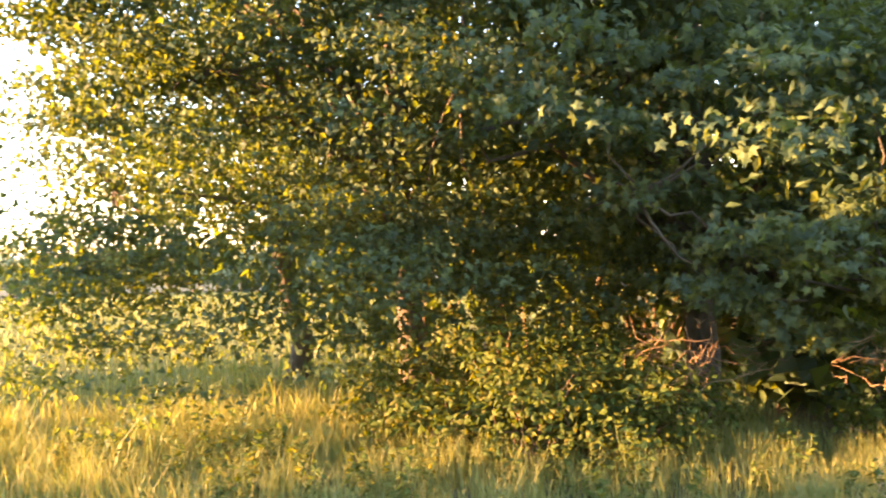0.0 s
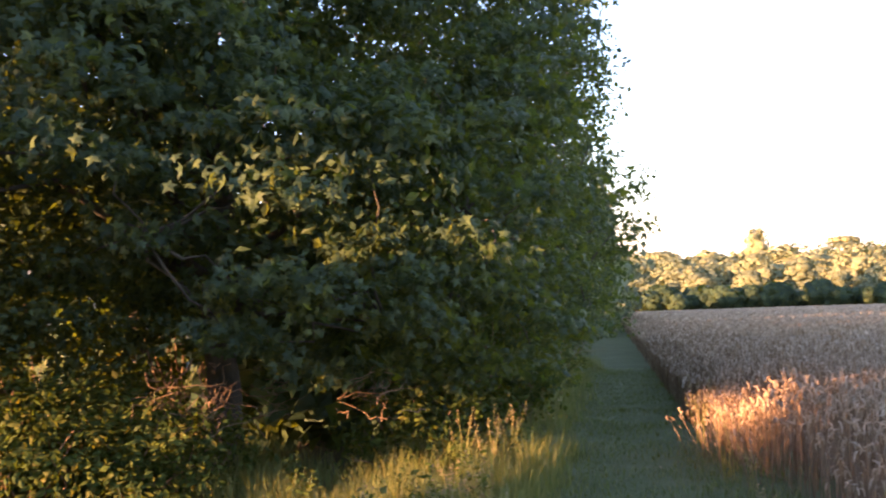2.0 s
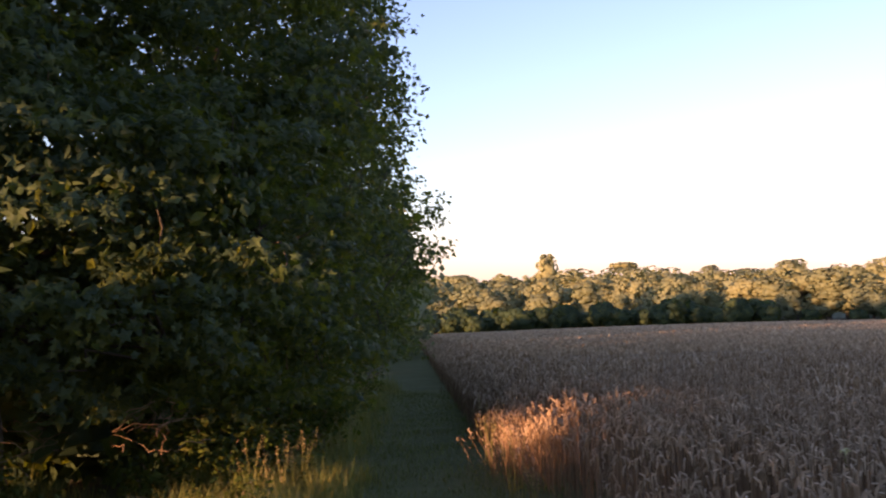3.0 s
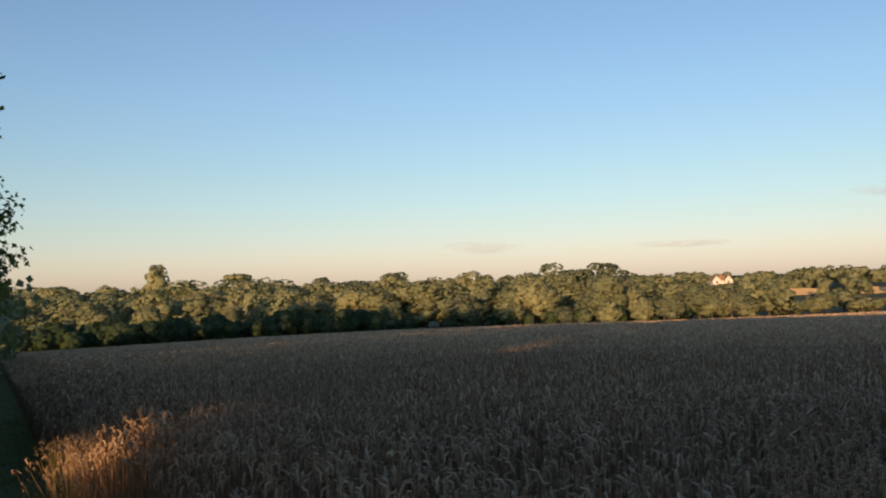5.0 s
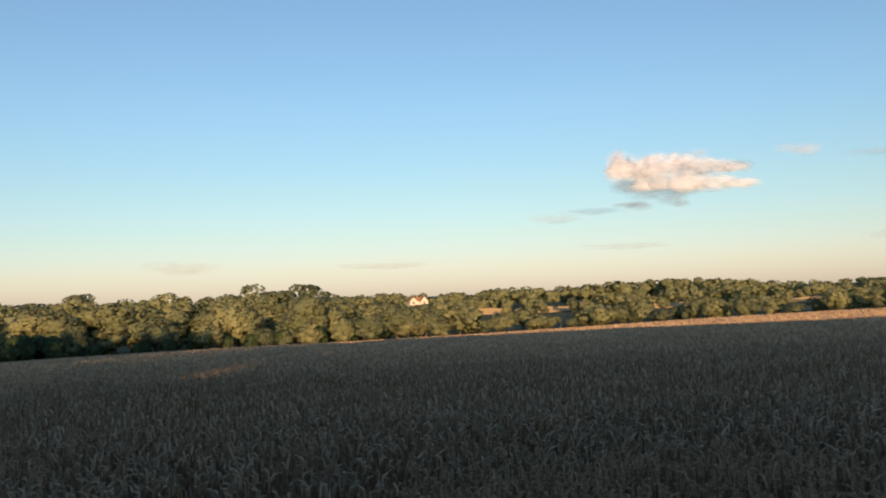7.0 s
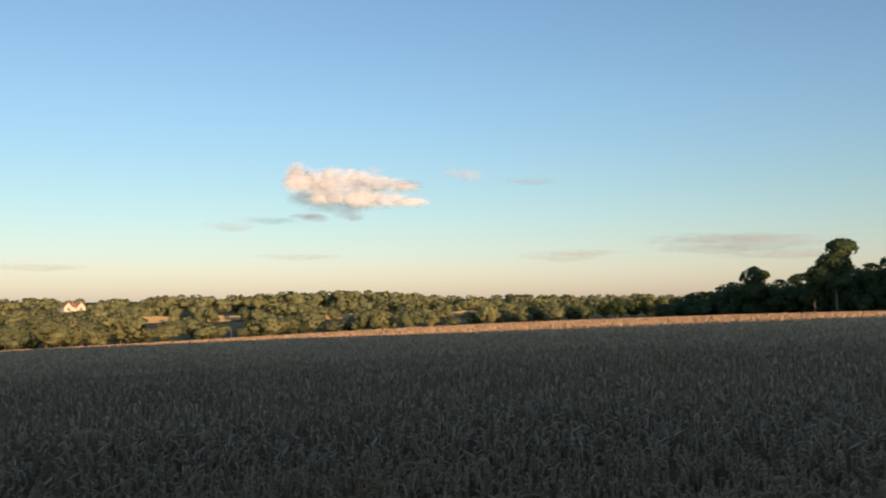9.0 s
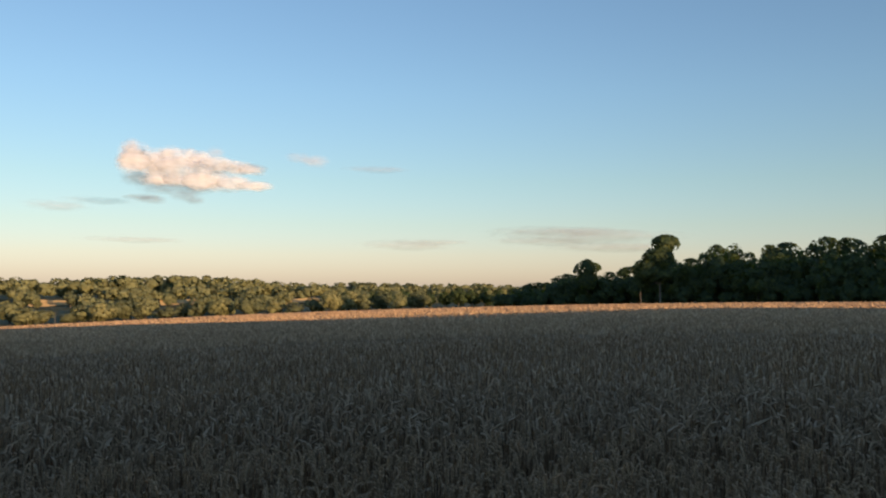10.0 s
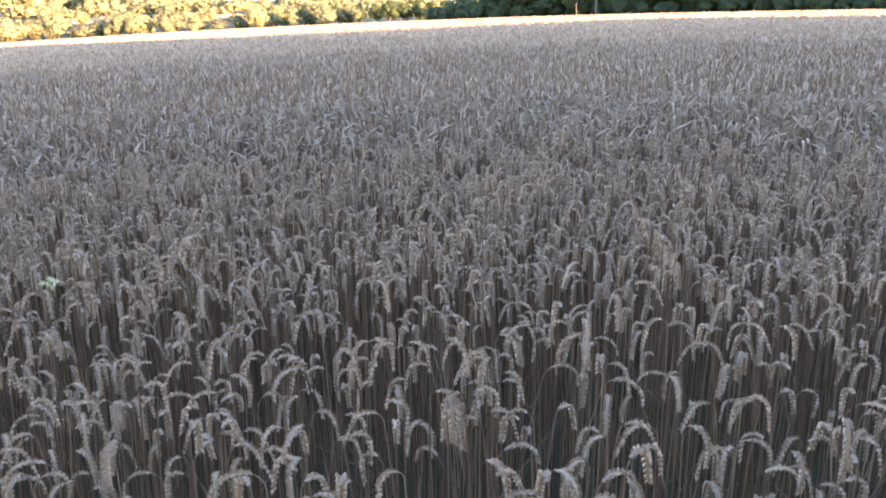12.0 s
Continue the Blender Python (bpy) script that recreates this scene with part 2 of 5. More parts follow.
def scatter(template, pos, normal, size, g, droop=0.6):
    """Copies of a leaf at pos, facing along normal, turned at random: verts, tris."""
    tv, tf = template
    n = len(pos)
    normal = unit(normal)
    ref = unit(g.normal(size=(n, 3)) + np.array((0, 0, -droop)))
    y = unit(ref - (ref * normal).sum(1, keepdims=True) * normal)
    x = np.cross(y, normal)
    s = np.asarray(size)[:, None, None]
    v = pos[:, None, :] + s * (tv[None, :, 0:1] * x[:, None] + tv[None, :, 1:2] * y[:, None] + tv[None, :, 2:3] * normal[:, None])
    f = tf[None] + (np.arange(n) * len(tv))[:, None, None]
    return v.reshape(-1, 3), f.reshape(-1, 3)


def crown_leaves(g, lobes, clusters, per, size, template, spread=0.42, shell=0.5, keep=None, tall=0.45, loose=0.65, droop=0.6, sparse=99.0):
    """Leaves in sprays through ellipsoid lobes [(centre, radii)], fewer and larger above sparse: verts, tris and the sprays' centres."""
    vol = np.array([r[0] * r[1] * r[2] for c, r in lobes]) ** (2 / 3)
    which = g.choice(len(lobes), clusters, p=vol / vol.sum())
    cen, rad = np.array([l[0] for l in lobes])[which], np.array([l[1] for l in lobes])[which]
    d = unit(g.normal(size=(clusters, 3)))
    at = cen + d * rad * (shell + (1 - shell) * g.random((clusters, 1)) ** 0.6) * g.uniform(0.88, 1.08, (clusters, 1))
    if keep is not None:
        over = np.clip(keep(at), 0, None)
        at[:, :2] -= ACROSS * (over + 0.35 * g.random(clusters) * (over > 0))[:, None]
    k = len(at)
    flat = np.array((1.0, 1.0, tall)) * spread
    pos = (at[:, None] + np.clip(g.normal(size=(k, per, 3)), -1.35, 1.35) * flat * g.uniform(0.6, 1.25, (k, 1, 1))).reshape(-1, 3)
    out = np.repeat(d, per, 0)
    nor = 0.7 * out + np.array((0, 0, 0.5)) + loose * g.normal(size=(k * per, 3))
    big = size * g.uniform(0.6, 1.25, k * per)
    stay = (pos[:, 2] < sparse) | (np.arange(k * per) % 3 == 0)
    big[pos[:, 2] >= sparse] *= 2.1
    v, f = scatter(template, pos[stay], nor[stay], big[stay], g, droop)
    return v, f, at


# ---- the land ----
def ring_sheet(name, mat, radii, degs, height, lift=0.0, rough=None, smooth=True):
    """A sheet over rings round the walk, draped on the land."""
    rr, aa = np.meshgrid(radii, np.radians(degs), indexing="ij")
    x, y = CX + rr * np.sin(aa), CY + rr * np.cos(aa)
    z = height(x, y) + lift
    if rough is not None:
        z = z + rough(x, y)
    v = np.stack([x, y, z], -1).reshape(-1, 3)
    m, k = rr.shape
    i, j = np.meshgrid(np.arange(m - 1), np.arange(k - 1), indexing="ij")
    f = np.stack([i * k + j, i * k + j + 1, (i + 1) * k + j + 1, (i + 1) * k + j], -1).reshape(-1, 4)[:, ::-1]
    return new(name, mesh_of(name, v, f, [mat], smooth=smooth))


def lumps(x, y, scale, seed=0.0):
    """Smooth unevenness between -1 and 1."""
    return (np.sin(x * scale + 1.7 * np.sin(y * scale * 0.7 + seed)) * np.cos(y * scale * 0.9 + 1.3 * np.sin(x * scale * 0.6 + seed))
            + 0.5 * np.sin(x * scale * 2.3 + y * scale * 1.9 + seed)) / 1.5


near_rings = np.concatenate([[0.01], np.geomspace(0.4, 4800, 110)])
tagged(ring_sheet("ground", M_EARTH, near_rings, np.arange(-180, 181, 2.0), land),
       "earth and rough meadow falling away to a wooded valley", "ground", kind="structure")
tagged(ring_sheet("hillside", M_HILL, np.geomspace(185, 4700, 50), np.arange(-60, 181, 3.0), land, 0.25, lambda x, y: 0.0 * x - 1.2 * (np.hypot(x - CX, y - CY) < field_end(bearing(x, y)) * 1.03)),
       "green pasture on the far side of the valley", "meadow", kind="structure")


def strip(name, mat, c0, c1, stations, lift, label, category, crown=0.0):
    """A strip of ground along the path, from c0 to c1 metres across."""
    cs = np.linspace(c0, c1, 9)
    v = []
    for s in stations:
        for c in cs:
            w = 0.12 * lumps(np.array(s), np.array(c), 0.9, c0) if c in (cs[0], cs[-1]) else 0.0
            x, y = spot(s, c + w)
            mid = 1 - abs(2 * (c - c0) / (c1 - c0) - 1)
            v.append((x, y, float(land(x, y)) + lift + crown * mid + 0.015 * float(lumps(np.array(x), np.array(y), 3.1))))
    k = len(cs)
    f = [(i * k + j, (i + 1) * k + j, (i + 1) * k + j + 1, i * k + j + 1) for i in range(len(stations) - 1) for j in range(k - 1)]
    return tagged(new(name, mesh_of(name, v, np.array(f)[:, ::-1], [mat], smooth=True)), label, category, kind="structure")


stations = np.concatenate([np.arange(-12, 30, 0.5), np.arange(30, 150, 3.0)])
strip("grass_path", M_PATH, PATH_EDGE - 0.5, WHEAT_EDGE + 0.7, stations, 0.03, "mown green grass path between wood and wheat", "path", 0.02)


# ---- the wheat ----
def inward(x, y):
    """Metres into the wheat from its edge, which steps back from the path near the walk."""
    along = np.asarray(x) * ALONG[0] + np.asarray(y) * ALONG[1]
    return x * ACROSS[0] + y * ACROSS[1] - np.interp(along, (-2.0, 0.0, 7.5, 8.6, 9.6), (1.75, 1.95, 1.98, 1.88, WHEAT_EDGE))


def in_wheat(x, y):
    return inward(x, y) > -0.18 + 0.16 * lumps(np.asarray(x), np.asarray(y), 1.7) + 0.08 * lumps(np.asarray(x), np.asarray(y), 6.0, 3.0)


def wheat_height(x, y):
    # the outermost plants are a little stunted
    return (1.0 + 0.05 * lumps(x, y, 0.8) + 0.03 * lumps(x, y, 2.9, 2.0)) * np.clip(0.70 + (inward(x, y) + 0.2) * 0.62 + 0.16 * lumps(x, y, 5.0, 1.0), 0.42, 1.0)


def wheat_plant(g, detail):
    """One stalk with a nodding ear, 0.8 m high, at the origin: stem (verts, tris) and ear (verts, tris)."""
    h = 0.77 + g.normal() * 0.03
    turn = g.uniform(2.6, 3.2) if g.random() < 0.95 else g.uniform(0.5, 1.2)
    bow = g.uniform(0.020, 0.030) if g.random() < 0.85 else g.uniform(0.032, 0.044)      # radius of the arch
    length = g.uniform(0.085, 0.106)
    if detail < 2:
        bow = bow * 0.65
    lean = g.uniform(-0.05, 0.09)
    stem = [np.array((0, 0, 0.0)), np.array((lean * 0.3, 0, h * 0.45)), np.array((lean * 0.7, 0, h * 0.85))]
    tip, ang = np.array((lean, 0, h)), 0.10
    stem.append(tip)

    def go(n, distance, by):
        nonlocal tip, ang
        made = []
        for q in range(n):
            ang += by / n / 2
            tip = tip + np.array((math.sin(ang), 0, math.cos(ang))) * distance / n
            ang += by / n / 2
            made.append(tip)
        return made

    stem += go(4 if detail > 2 else 2, turn * 0.32 * bow, turn * 0.32)       # the bending neck
    steps = {3: 10, 2: 6, 1: 3, 0: 3}[detail]
    arch = turn * 0.68 * bow
    first = max(1, round(steps * arch / length))
    spine = np.array([tip] + go(first, arch, turn * 0.68 - 0.1) + go(steps - first, length - arch, 0.1))
    if detail < 3:
        p = [stem[0], stem[3], stem[-1]]
        w = (0.0042, 0.0030, 0.0024)[detail]
        sv = np.concatenate([[q + (0, -w, 0), q + (0, w, 0)] for q in p])
        sf = np.array([(0, 1, 3), (0, 3, 2), (2, 3, 5), (2, 5, 4)])
    else:
        sv, sq = tube(stem, [0.0023, 0.0021, 0.0018, 0.0015, 0.0014, 0.0014, 0.0014, 0.0014][:len(stem)], 3)
        sf = np.concatenate([sq[:, [0, 1, 2]], sq[:, [0, 2, 3]]])
    if detail >= 2:
        # two ranks of plump spikelets along the ear, close against its core
        across, big = unit(np.array((0, 1.0, 0))), 10 / steps
        ribs = np.concatenate([[p - across * 0.0035, p + across * 0.0035] for p in spine])
        pieces = [(ribs, np.concatenate([[(2 * q, 2 * q + 1, 2 * q + 3), (2 * q, 2 * q + 3, 2 * q + 2)] for q in range(steps)]))]
        for q in range(steps):
            d = unit(spine[q + 1] - spine[q])
            up = np.cross(d, across)
            fat = 0.0049 * big ** 0.3 * (1.0 - 0.5 * max(0.0, q / steps - 0.45)) * (0.75 if q == 0 else 1.0)
            for sgn in (-1, 1):
                base = spine[q] + d * (0.0035 * big if sgn > 0 else 0.0)
                out = across * sgn
                mid, end = base + d * 0.0052 * big + out * fat * 1.05, base + d * 0.0128 * big + out * fat * 1.40
                v = np.array([base, mid + out * fat * 0.55, mid + up * fat * 0.95, mid - up * fat * 0.95, end])
                pieces.append((v, np.array([(0, 2, 1), (0, 1, 3), (4, 1, 2), (4, 3, 1)])))
        ev, ef = joined(pieces)
    elif detail == 1:
        ev, eq = tube(spine, [0.0052] + [0.0088 * (1.0 - 0.25 * q / steps) for q in range(steps - 1)] + [0.0024], 3)
        ef = np.concatenate([eq[:, [0, 1, 2]], eq[:, [0, 2, 3]]])
    else:
        k = len(spine)
        ev = np.concatenate([[p - np.array((0, r, 0)), p + np.array((0, r, 0))] for p, r in zip(spine, (0.007, 0.0115, 0.0105, 0.004))])
        ef = np.concatenate([[(2 * q, 2 * q + 1, 2 * q + 3), (2 * q, 2 * q + 3, 2 * q + 2)] for q in range(k - 1)])
    return (sv, sf), (ev, ef)


def placed(base, xy, turn, scale):
    """Copies of (verts, tris) at places on the land."""
    v, f = base
    c, s = np.cos(turn)[:, None], np.sin(turn)[:, None]
    k = scale[:, None]
    x = xy[:, 0:1] + (v[None, :, 0] * c - v[None, :, 1] * s) * k
    y = xy[:, 1:2] + (v[None, :, 0] * s + v[None, :, 1] * c) * k
    z = land(xy[:, 0], xy[:, 1])[:, None] + v[None, :, 2] * k
    return np.stack([x, y, z], -1).reshape(-1, 3), (f[None] + (np.arange(len(xy)) * len(v))[:, None, None]).reshape(-1, 3)


def sow(g, r0, r1, a0, a1, per_m2):
    """Places in the wheat between two distances and two bearings."""
    n = int(per_m2 * radians(a1 - a0) / 2 * (r1 ** 2 - r0 ** 2))
    r = np.sqrt(g.uniform(r0 ** 2, r1 ** 2, n))
    a = np.radians(g.uniform(a0, a1, n))
    x, y = CX + r * np.sin(a), CY + r * np.cos(a)
    ok = in_wheat(x, y)
    return np.stack([x, y], 1)[ok]


wheat_field = thing("wheat_field", (0, 0, 0), "ripe straw-coloured wheat with nodding ears beside the grass path", "wheat", kind="stuff")


def sow_band(g, name, r0, r1, a0, a1, per_m2, detail, variants, grow=1.0, skip=None):
    xy = sow(g, r0, r1, a0, a1, per_m2)
    if skip is not None:
        xy = xy[~skip(xy)]
    stems, ears = [], []
    for i in range(variants):
        st, ea = wheat_plant(g, detail)
        here = xy[i::variants]
        turn = g.uniform(-math.pi, math.pi, len(here))
        scale = wheat_height(here[:, 0], here[:, 1]) * g.normal(1.0, 0.05, len(here)) * grow
        stems.append(placed(st, here, turn, scale))
        ears.append(placed(ea, here, turn, scale))
    sv, sf = joined(stems)
    ev, ef = joined(ears)
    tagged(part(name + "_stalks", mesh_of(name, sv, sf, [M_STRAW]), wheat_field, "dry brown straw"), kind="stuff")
    tagged(part(name + "_ears", mesh_of(name, ev, ef, [M_EAR]), wheat_field, "pale bent ears"), kind="stuff")


g = np.random.default_rng(11)
# the nearest plants stand singly at the edge of the field
kinds = []
for i in range(10):
    st, ea = wheat_plant(g, 3)
    kinds.append((mesh_of("stalk", *st, [M_STRAW]), mesh_of("ear", *ea, [M_EAR])))


def is_nearest(xy):
    c, s = xy @ ACROSS, xy @ ALONG
    return (c < WHEAT_EDGE + 1.1) & (s > -1.40) & (s < -0.4)


near_xy = sow(g, 0.3, 4.0, 28, 162, 240)
singles = near_xy[is_nearest(near_xy)][:300]
for i, (x, y) in enumerate(singles):
    k = float(wheat_height(x, y) * g.normal(1.0, 0.05))
    stalk = part("wheat_stalk", kinds[i % 10][0], wheat_field)
    stalk.matrix_basis = pose(x, y, float(land(x, y)), 0, 0, g.uniform(-180, 180)) @ Matrix.Scale(k, 4)
    part("ear", kinds[i % 10][1], stalk)
sow_band(g, "near_wheat", 0.3, 3.0, 86, 162, 225, 3, 30, skip=is_nearest)
sow_band(g, "near_edge_wheat", 0.3, 3.0, 28, 86, 230, 2, 20, skip=is_nearest)
sow_band(g, "mid_wheat", 3.0, 5.6, 86, 157, 350, 2, 30)
sow_band(g, "mid_edge_wheat", 3.0, 5.6, 34, 86, 250, 1, 20)
sow_band(g, "middle_wheat", 5.6, 9.0, 86, 155, 350, 1, 30)
sow_band(g, "middle_edge_wheat", 5.6, 9.0, 34, 86, 240, 1, 20)
sow_band(g, "wheat_by_path", 9.0, 14.0, 36, 62, 80, 1, 12)


def sow_edge(g, n, s0, s1, c1):
    """Plants thick along the edge of the field, where one sees between the stalks."""
    sc = np.stack([s0 + (s1 - s0) * g.random(n) ** 1.5, WHEAT_EDGE - 0.2 + (c1 - WHEAT_EDGE) * g.random(n) ** 1.4], 1)
    xy = sc[:, :1] * ALONG + sc[:, 1:] * ACROSS
    stems, ears = [], []
    for i in range(12):
        st, ea = wheat_plant(g, 0)
        here = xy[i::12]
        turn, scale = g.uniform(-math.pi, math.pi, len(here)), g.normal(1.0, 0.06, len(here)) * wheat_height(here[:, 0], here[:, 1])
        stems.append(placed(st, here, turn, scale))
        ears.append(placed(ea, here, turn, scale))
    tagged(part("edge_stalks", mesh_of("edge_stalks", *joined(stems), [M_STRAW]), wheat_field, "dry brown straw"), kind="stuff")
    tagged(part("edge_ears", mesh_of("edge_ears", *joined(ears), [M_EAR]), wheat_field, "pale bent ears"), kind="stuff")


sow_edge(g, 8000, 12, 75, 3.4)


def leaning_clump(g, n, s0, c0, ds, dc):
    """Short plants that lean out of the field into the light."""
    sc = np.array((s0, c0)) + g.normal(size=(n, 2)) * np.array((ds, dc))
    xy = sc[:, :1] * ALONG + sc[:, 1:] * ACROSS
    stems, ears = [], []
    for i in range(20):
        st, ea = wheat_plant(g, 1)
        here = xy[i::20]
        turn, scale = g.uniform(-math.pi, math.pi, len(here)), np.clip(0.80 + 0.55 * (sc[i::20, 1] - c0), 0.35, 1.0) * g.uniform(0.65, 1.1, len(here))
        foot, way = land(here[:, 0], here[:, 1])[:, None], -0.16 * ACROSS + 0.20 * g.normal(size=(len(here), 2))
        for base, made in ((st, stems), (ea, ears)):
            v, f = placed(base, here, turn, scale)
            v = v.reshape(len(here), -1, 3)
            v[:, :, :2] += way[:, None] * (v[:, :, 2:] - foot[:, :, None])
            made.append((v.reshape(-1, 3), f))
    tagged(part("leaning_stalks", mesh_of("leaning_stalks", *joined(stems), [M_STRAW]), wheat_field, "dry straw leaning over the path"), kind="stuff")
    tagged(part("leaning_ears", mesh_of("leaning_ears", *joined(ears), [M_EAR]), wheat_field, "pale bent ears"), kind="stuff")


leaning_clump(np.random.default_rng(3), 420, 9.5, 1.72, 0.75, 0.22)
sow_band(g, "farther_wheat", 8.6, 22.0, 62, 150, 68, 0, 14, 1.0)
sow_band(g, "wheat_down_path", 14.0, 22.0, 36, 62, 40, 0, 14, 1.0)
sow_band(g, "far_wheat", 14.0, 40.0, 36, 150, 8, 0, 14, 1.0)


def canopy(name, r0, r1, drop):
    """The thick of the wheat as one uneven sheet under the ears."""
    radii = np.geomspace(r0, r1, 170)
    degs = np.concatenate([np.arange(30, 178, 0.8)])
    rr, aa = np.meshgrid(radii, np.radians(degs), indexing="ij")
    x, y = CX + rr * np.sin(aa), CY + rr * np.cos(aa)
    z = land(x, y) + np.interp(rr, [r0, 9, 12, 20, 44], [0.10, 0.32, 0.46, 0.56, 0.64]) * np.clip((x * ACROSS[0] + y * ACROSS[1] - WHEAT_EDGE - 0.4) / 1.6, 0.05, 1) + 0.03 * lumps(x, y, 2.1) + g.uniform(-1, 1, x.shape) * drop * np.minimum(1, 30 / rr)
    v = np.stack([x, y, z], -1).reshape(-1, 3)
    m, k = rr.shape
    i, j = np.meshgrid(np.arange(m - 1), np.arange(k - 1), indexing="ij")
    f = np.stack([(i + 1) * k + j, (i + 1) * k + j + 1, i * k + j + 1, i * k + j], -1).reshape(-1, 4)
    across = v[:, 0] * ACROSS[0] + v[:, 1] * ACROSS[1]
    far = np.hypot(v[:, 0] - CX, v[:, 1] - CY) < field_end(bearing(v[:, 0], v[:, 1]))
    ok = (across[f] > WHEAT_EDGE + 0.6).all(1) & far[f].all(1)
    f = f[ok]
    used = np.unique(f)
    back = np.zeros(len(v), np.int64)
    back[used] = np.arange(len(used))
    tagged(part(name, mesh_of(name, v[used], back[f], [M_CANOPY], smooth=True), wheat_field, "far sea of ears"), kind="stuff")


sow_band(g, "wheat_behind", 0.5, 8.0, 162, 216, 110, 0, 10)
canopy("wheat_canopy", 6.0, 262.0, 0.035)


def far_tops(g, r0, r1, a0, a1, n, wide, high):
    """Tops of the far wheat, upright above the sheet."""
    r = r0 * (r1 / r0) ** g.random(n)
    a = np.radians(g.uniform(a0, a1, n))
    x, y = CX + r * np.sin(a), CY + r * np.cos(a)
    ok = in_wheat(x, y) & (r < field_end(np.degrees(a)) - 1)
    x, y, r = x[ok], y[ok], r[ok]
    m = len(x)
    z = land(x, y) + 0.61
    t = g.uniform(0, math.pi, m)
    w = wide * (r / r0) ** 0.4 * g.uniform(0.6, 1.3, m)
    h = high * g.uniform(0.5, 1.3, m)
    v = np.stack([np.stack([x - w * np.cos(t), y - w * np.sin(t), z], 1), np.stack([x + w * np.cos(t), y + w * np.sin(t), z], 1),
                  np.stack([x + g.normal(size=m) * w * 0.3, y + g.normal(size=m) * w * 0.3, z + h], 1)], 1).reshape(-1, 3)
    tagged(part("far_ears", mesh_of("far_ears", v, np.arange(3 * m).reshape(-1, 3), [M_EAR]), wheat_field, "far ears seen edge on"), kind="stuff")


far_tops(g, 26, 262, 38, 150, 125000, 0.085, 0.14)


# ---- grass ----
def blades(g, xy, height, width, bend):
    """Curved grass blades at places: verts, tris."""
    n = len(xy)
    a = g.uniform(0, 2 * math.pi, n)
    dirx, diry = np.cos(a), np.sin(a)
    h = height * g.uniform(0.35, 1.15, n) * (1 + 0.45 * lumps(xy[:, 0], xy[:, 1], 2.6) + 0.2 * lumps(xy[:, 0], xy[:, 1], 7.0))
    b = bend * h * g.uniform(0.2, 1.3, n)
    z0 = land(xy[:, 0], xy[:, 1]) + 0.02
    w = width * g.uniform(0.7, 1.3, n)
    px, py = -diry, dirx
    v = []
    for u, ww in ((0, 1.0), (0.55, 0.75)):
        for sg in (-1, 1):
            v.append(np.stack([xy[:, 0] + dirx * b * u ** 2 + px * w * ww * sg / 2, xy[:, 1] + diry * b * u ** 2 + py * w * ww * sg / 2, z0 + h * u * (1 - 0.15 * u)], 1))
    v.append(np.stack([xy[:, 0] + dirx * b, xy[:, 1] + diry * b, z0 + h * 0.85], 1))
    v = np.stack(v, 1).reshape(-1, 3)
    f = np.array([(0, 1, 3), (0, 3, 2), (2, 3, 4)])[None] + (np.arange(n) * 5)[:, None, None]
    return v, f.reshape(-1, 3)


def strewn(g, n, s0, s1, c0, c1, tufts=0):
    """Places along the path; in tufts where asked."""
    if tufts:
        base = np.stack([g.uniform(s0, s1, tufts), g.uniform(c0, c1, tufts)], 1)
        base[:, 1] += g.normal(size=tufts) * 0.16 * (base[:, 0] > 4)
        sc = base[g.integers(0, tufts, n)] + g.normal(size=(n, 2)) * 0.075
    else:
        sc = np.stack([g.uniform(s0, s1, n), g.uniform(c0, c1, n)], 1)
    return sc[:, :1] * ALONG + sc[:, 1:] * ACROSS


g = np.random.default_rng(23)
flags = sow(g, 0.4, 6.0, 30, 160, 60)
tagged(part("dry_leaves", mesh_of("dry_leaves", *blades(g, flags, 0.72, 0.007, 0.55), [M_STRAW]), wheat_field, "withered leaf blades among the stalks"), kind="stuff")
turf = strewn(g, 32000, -5, 22, PATH_EDGE - 0.3, WHEAT_EDGE + 0.3)
tagged(new("path_turf", mesh_of("path_turf", *blades(g, turf, 0.10, 0.009, 0.7), [M_GRASS])), "short green grass on the trodden path", "grass", kind="stuff")
verge = np.concatenate([strewn(g, 24000, 3.5, 9.5, -1.7, PATH_EDGE - 0.1, 520), strewn(g, 9000, 9, 25, -1.5, PATH_EDGE, 300)])
rough = strewn(g, 9000, -5, 4, -4.5, PATH_EDGE, 700)
verge = np.concatenate([verge, rough])
tagged(new("verge_grass", mesh_of("verge_grass", *blades(g, verge, 0.38, 0.0075, 0.42), [M_GRASS_DRY])), "tall golden dry grass on the verge under the trees", "grass", kind="stuff")
mx, my = g.uniform(-9, 3.2, 900), g.uniform(4.3, 9.0, 900)
pick = g.integers(0, 900, 46000)
meadow = np.stack([mx[pick], my[pick]], 1) + g.normal(size=(46000, 2)) * 0.09
meadow = meadow[(meadow @ ACROSS) < PATH_EDGE - 0.2]
tagged(new("meadow_grass", mesh_of("meadow_grass", *blades(g, meadow, 0.36, 0.008, 0.42), [M_GRASS_DRY])), "long golden grass at the corner of the wood", "grass", kind="stuff")
mr, ma = 7.5 * (110 / 7.5) ** g.random(22000), np.radians(g.uniform(-62, 14, 22000))
hay = np.stack([CX + mr * np.sin(ma), CY + mr * np.cos(ma)], 1)
hv, hf = blades(g, hay, 0.55, 1.0, 0.6)
k = np.repeat(0.012 * (mr / 7.5) ** 0.9, 5)
mid = hv.reshape(-1, 5, 3)
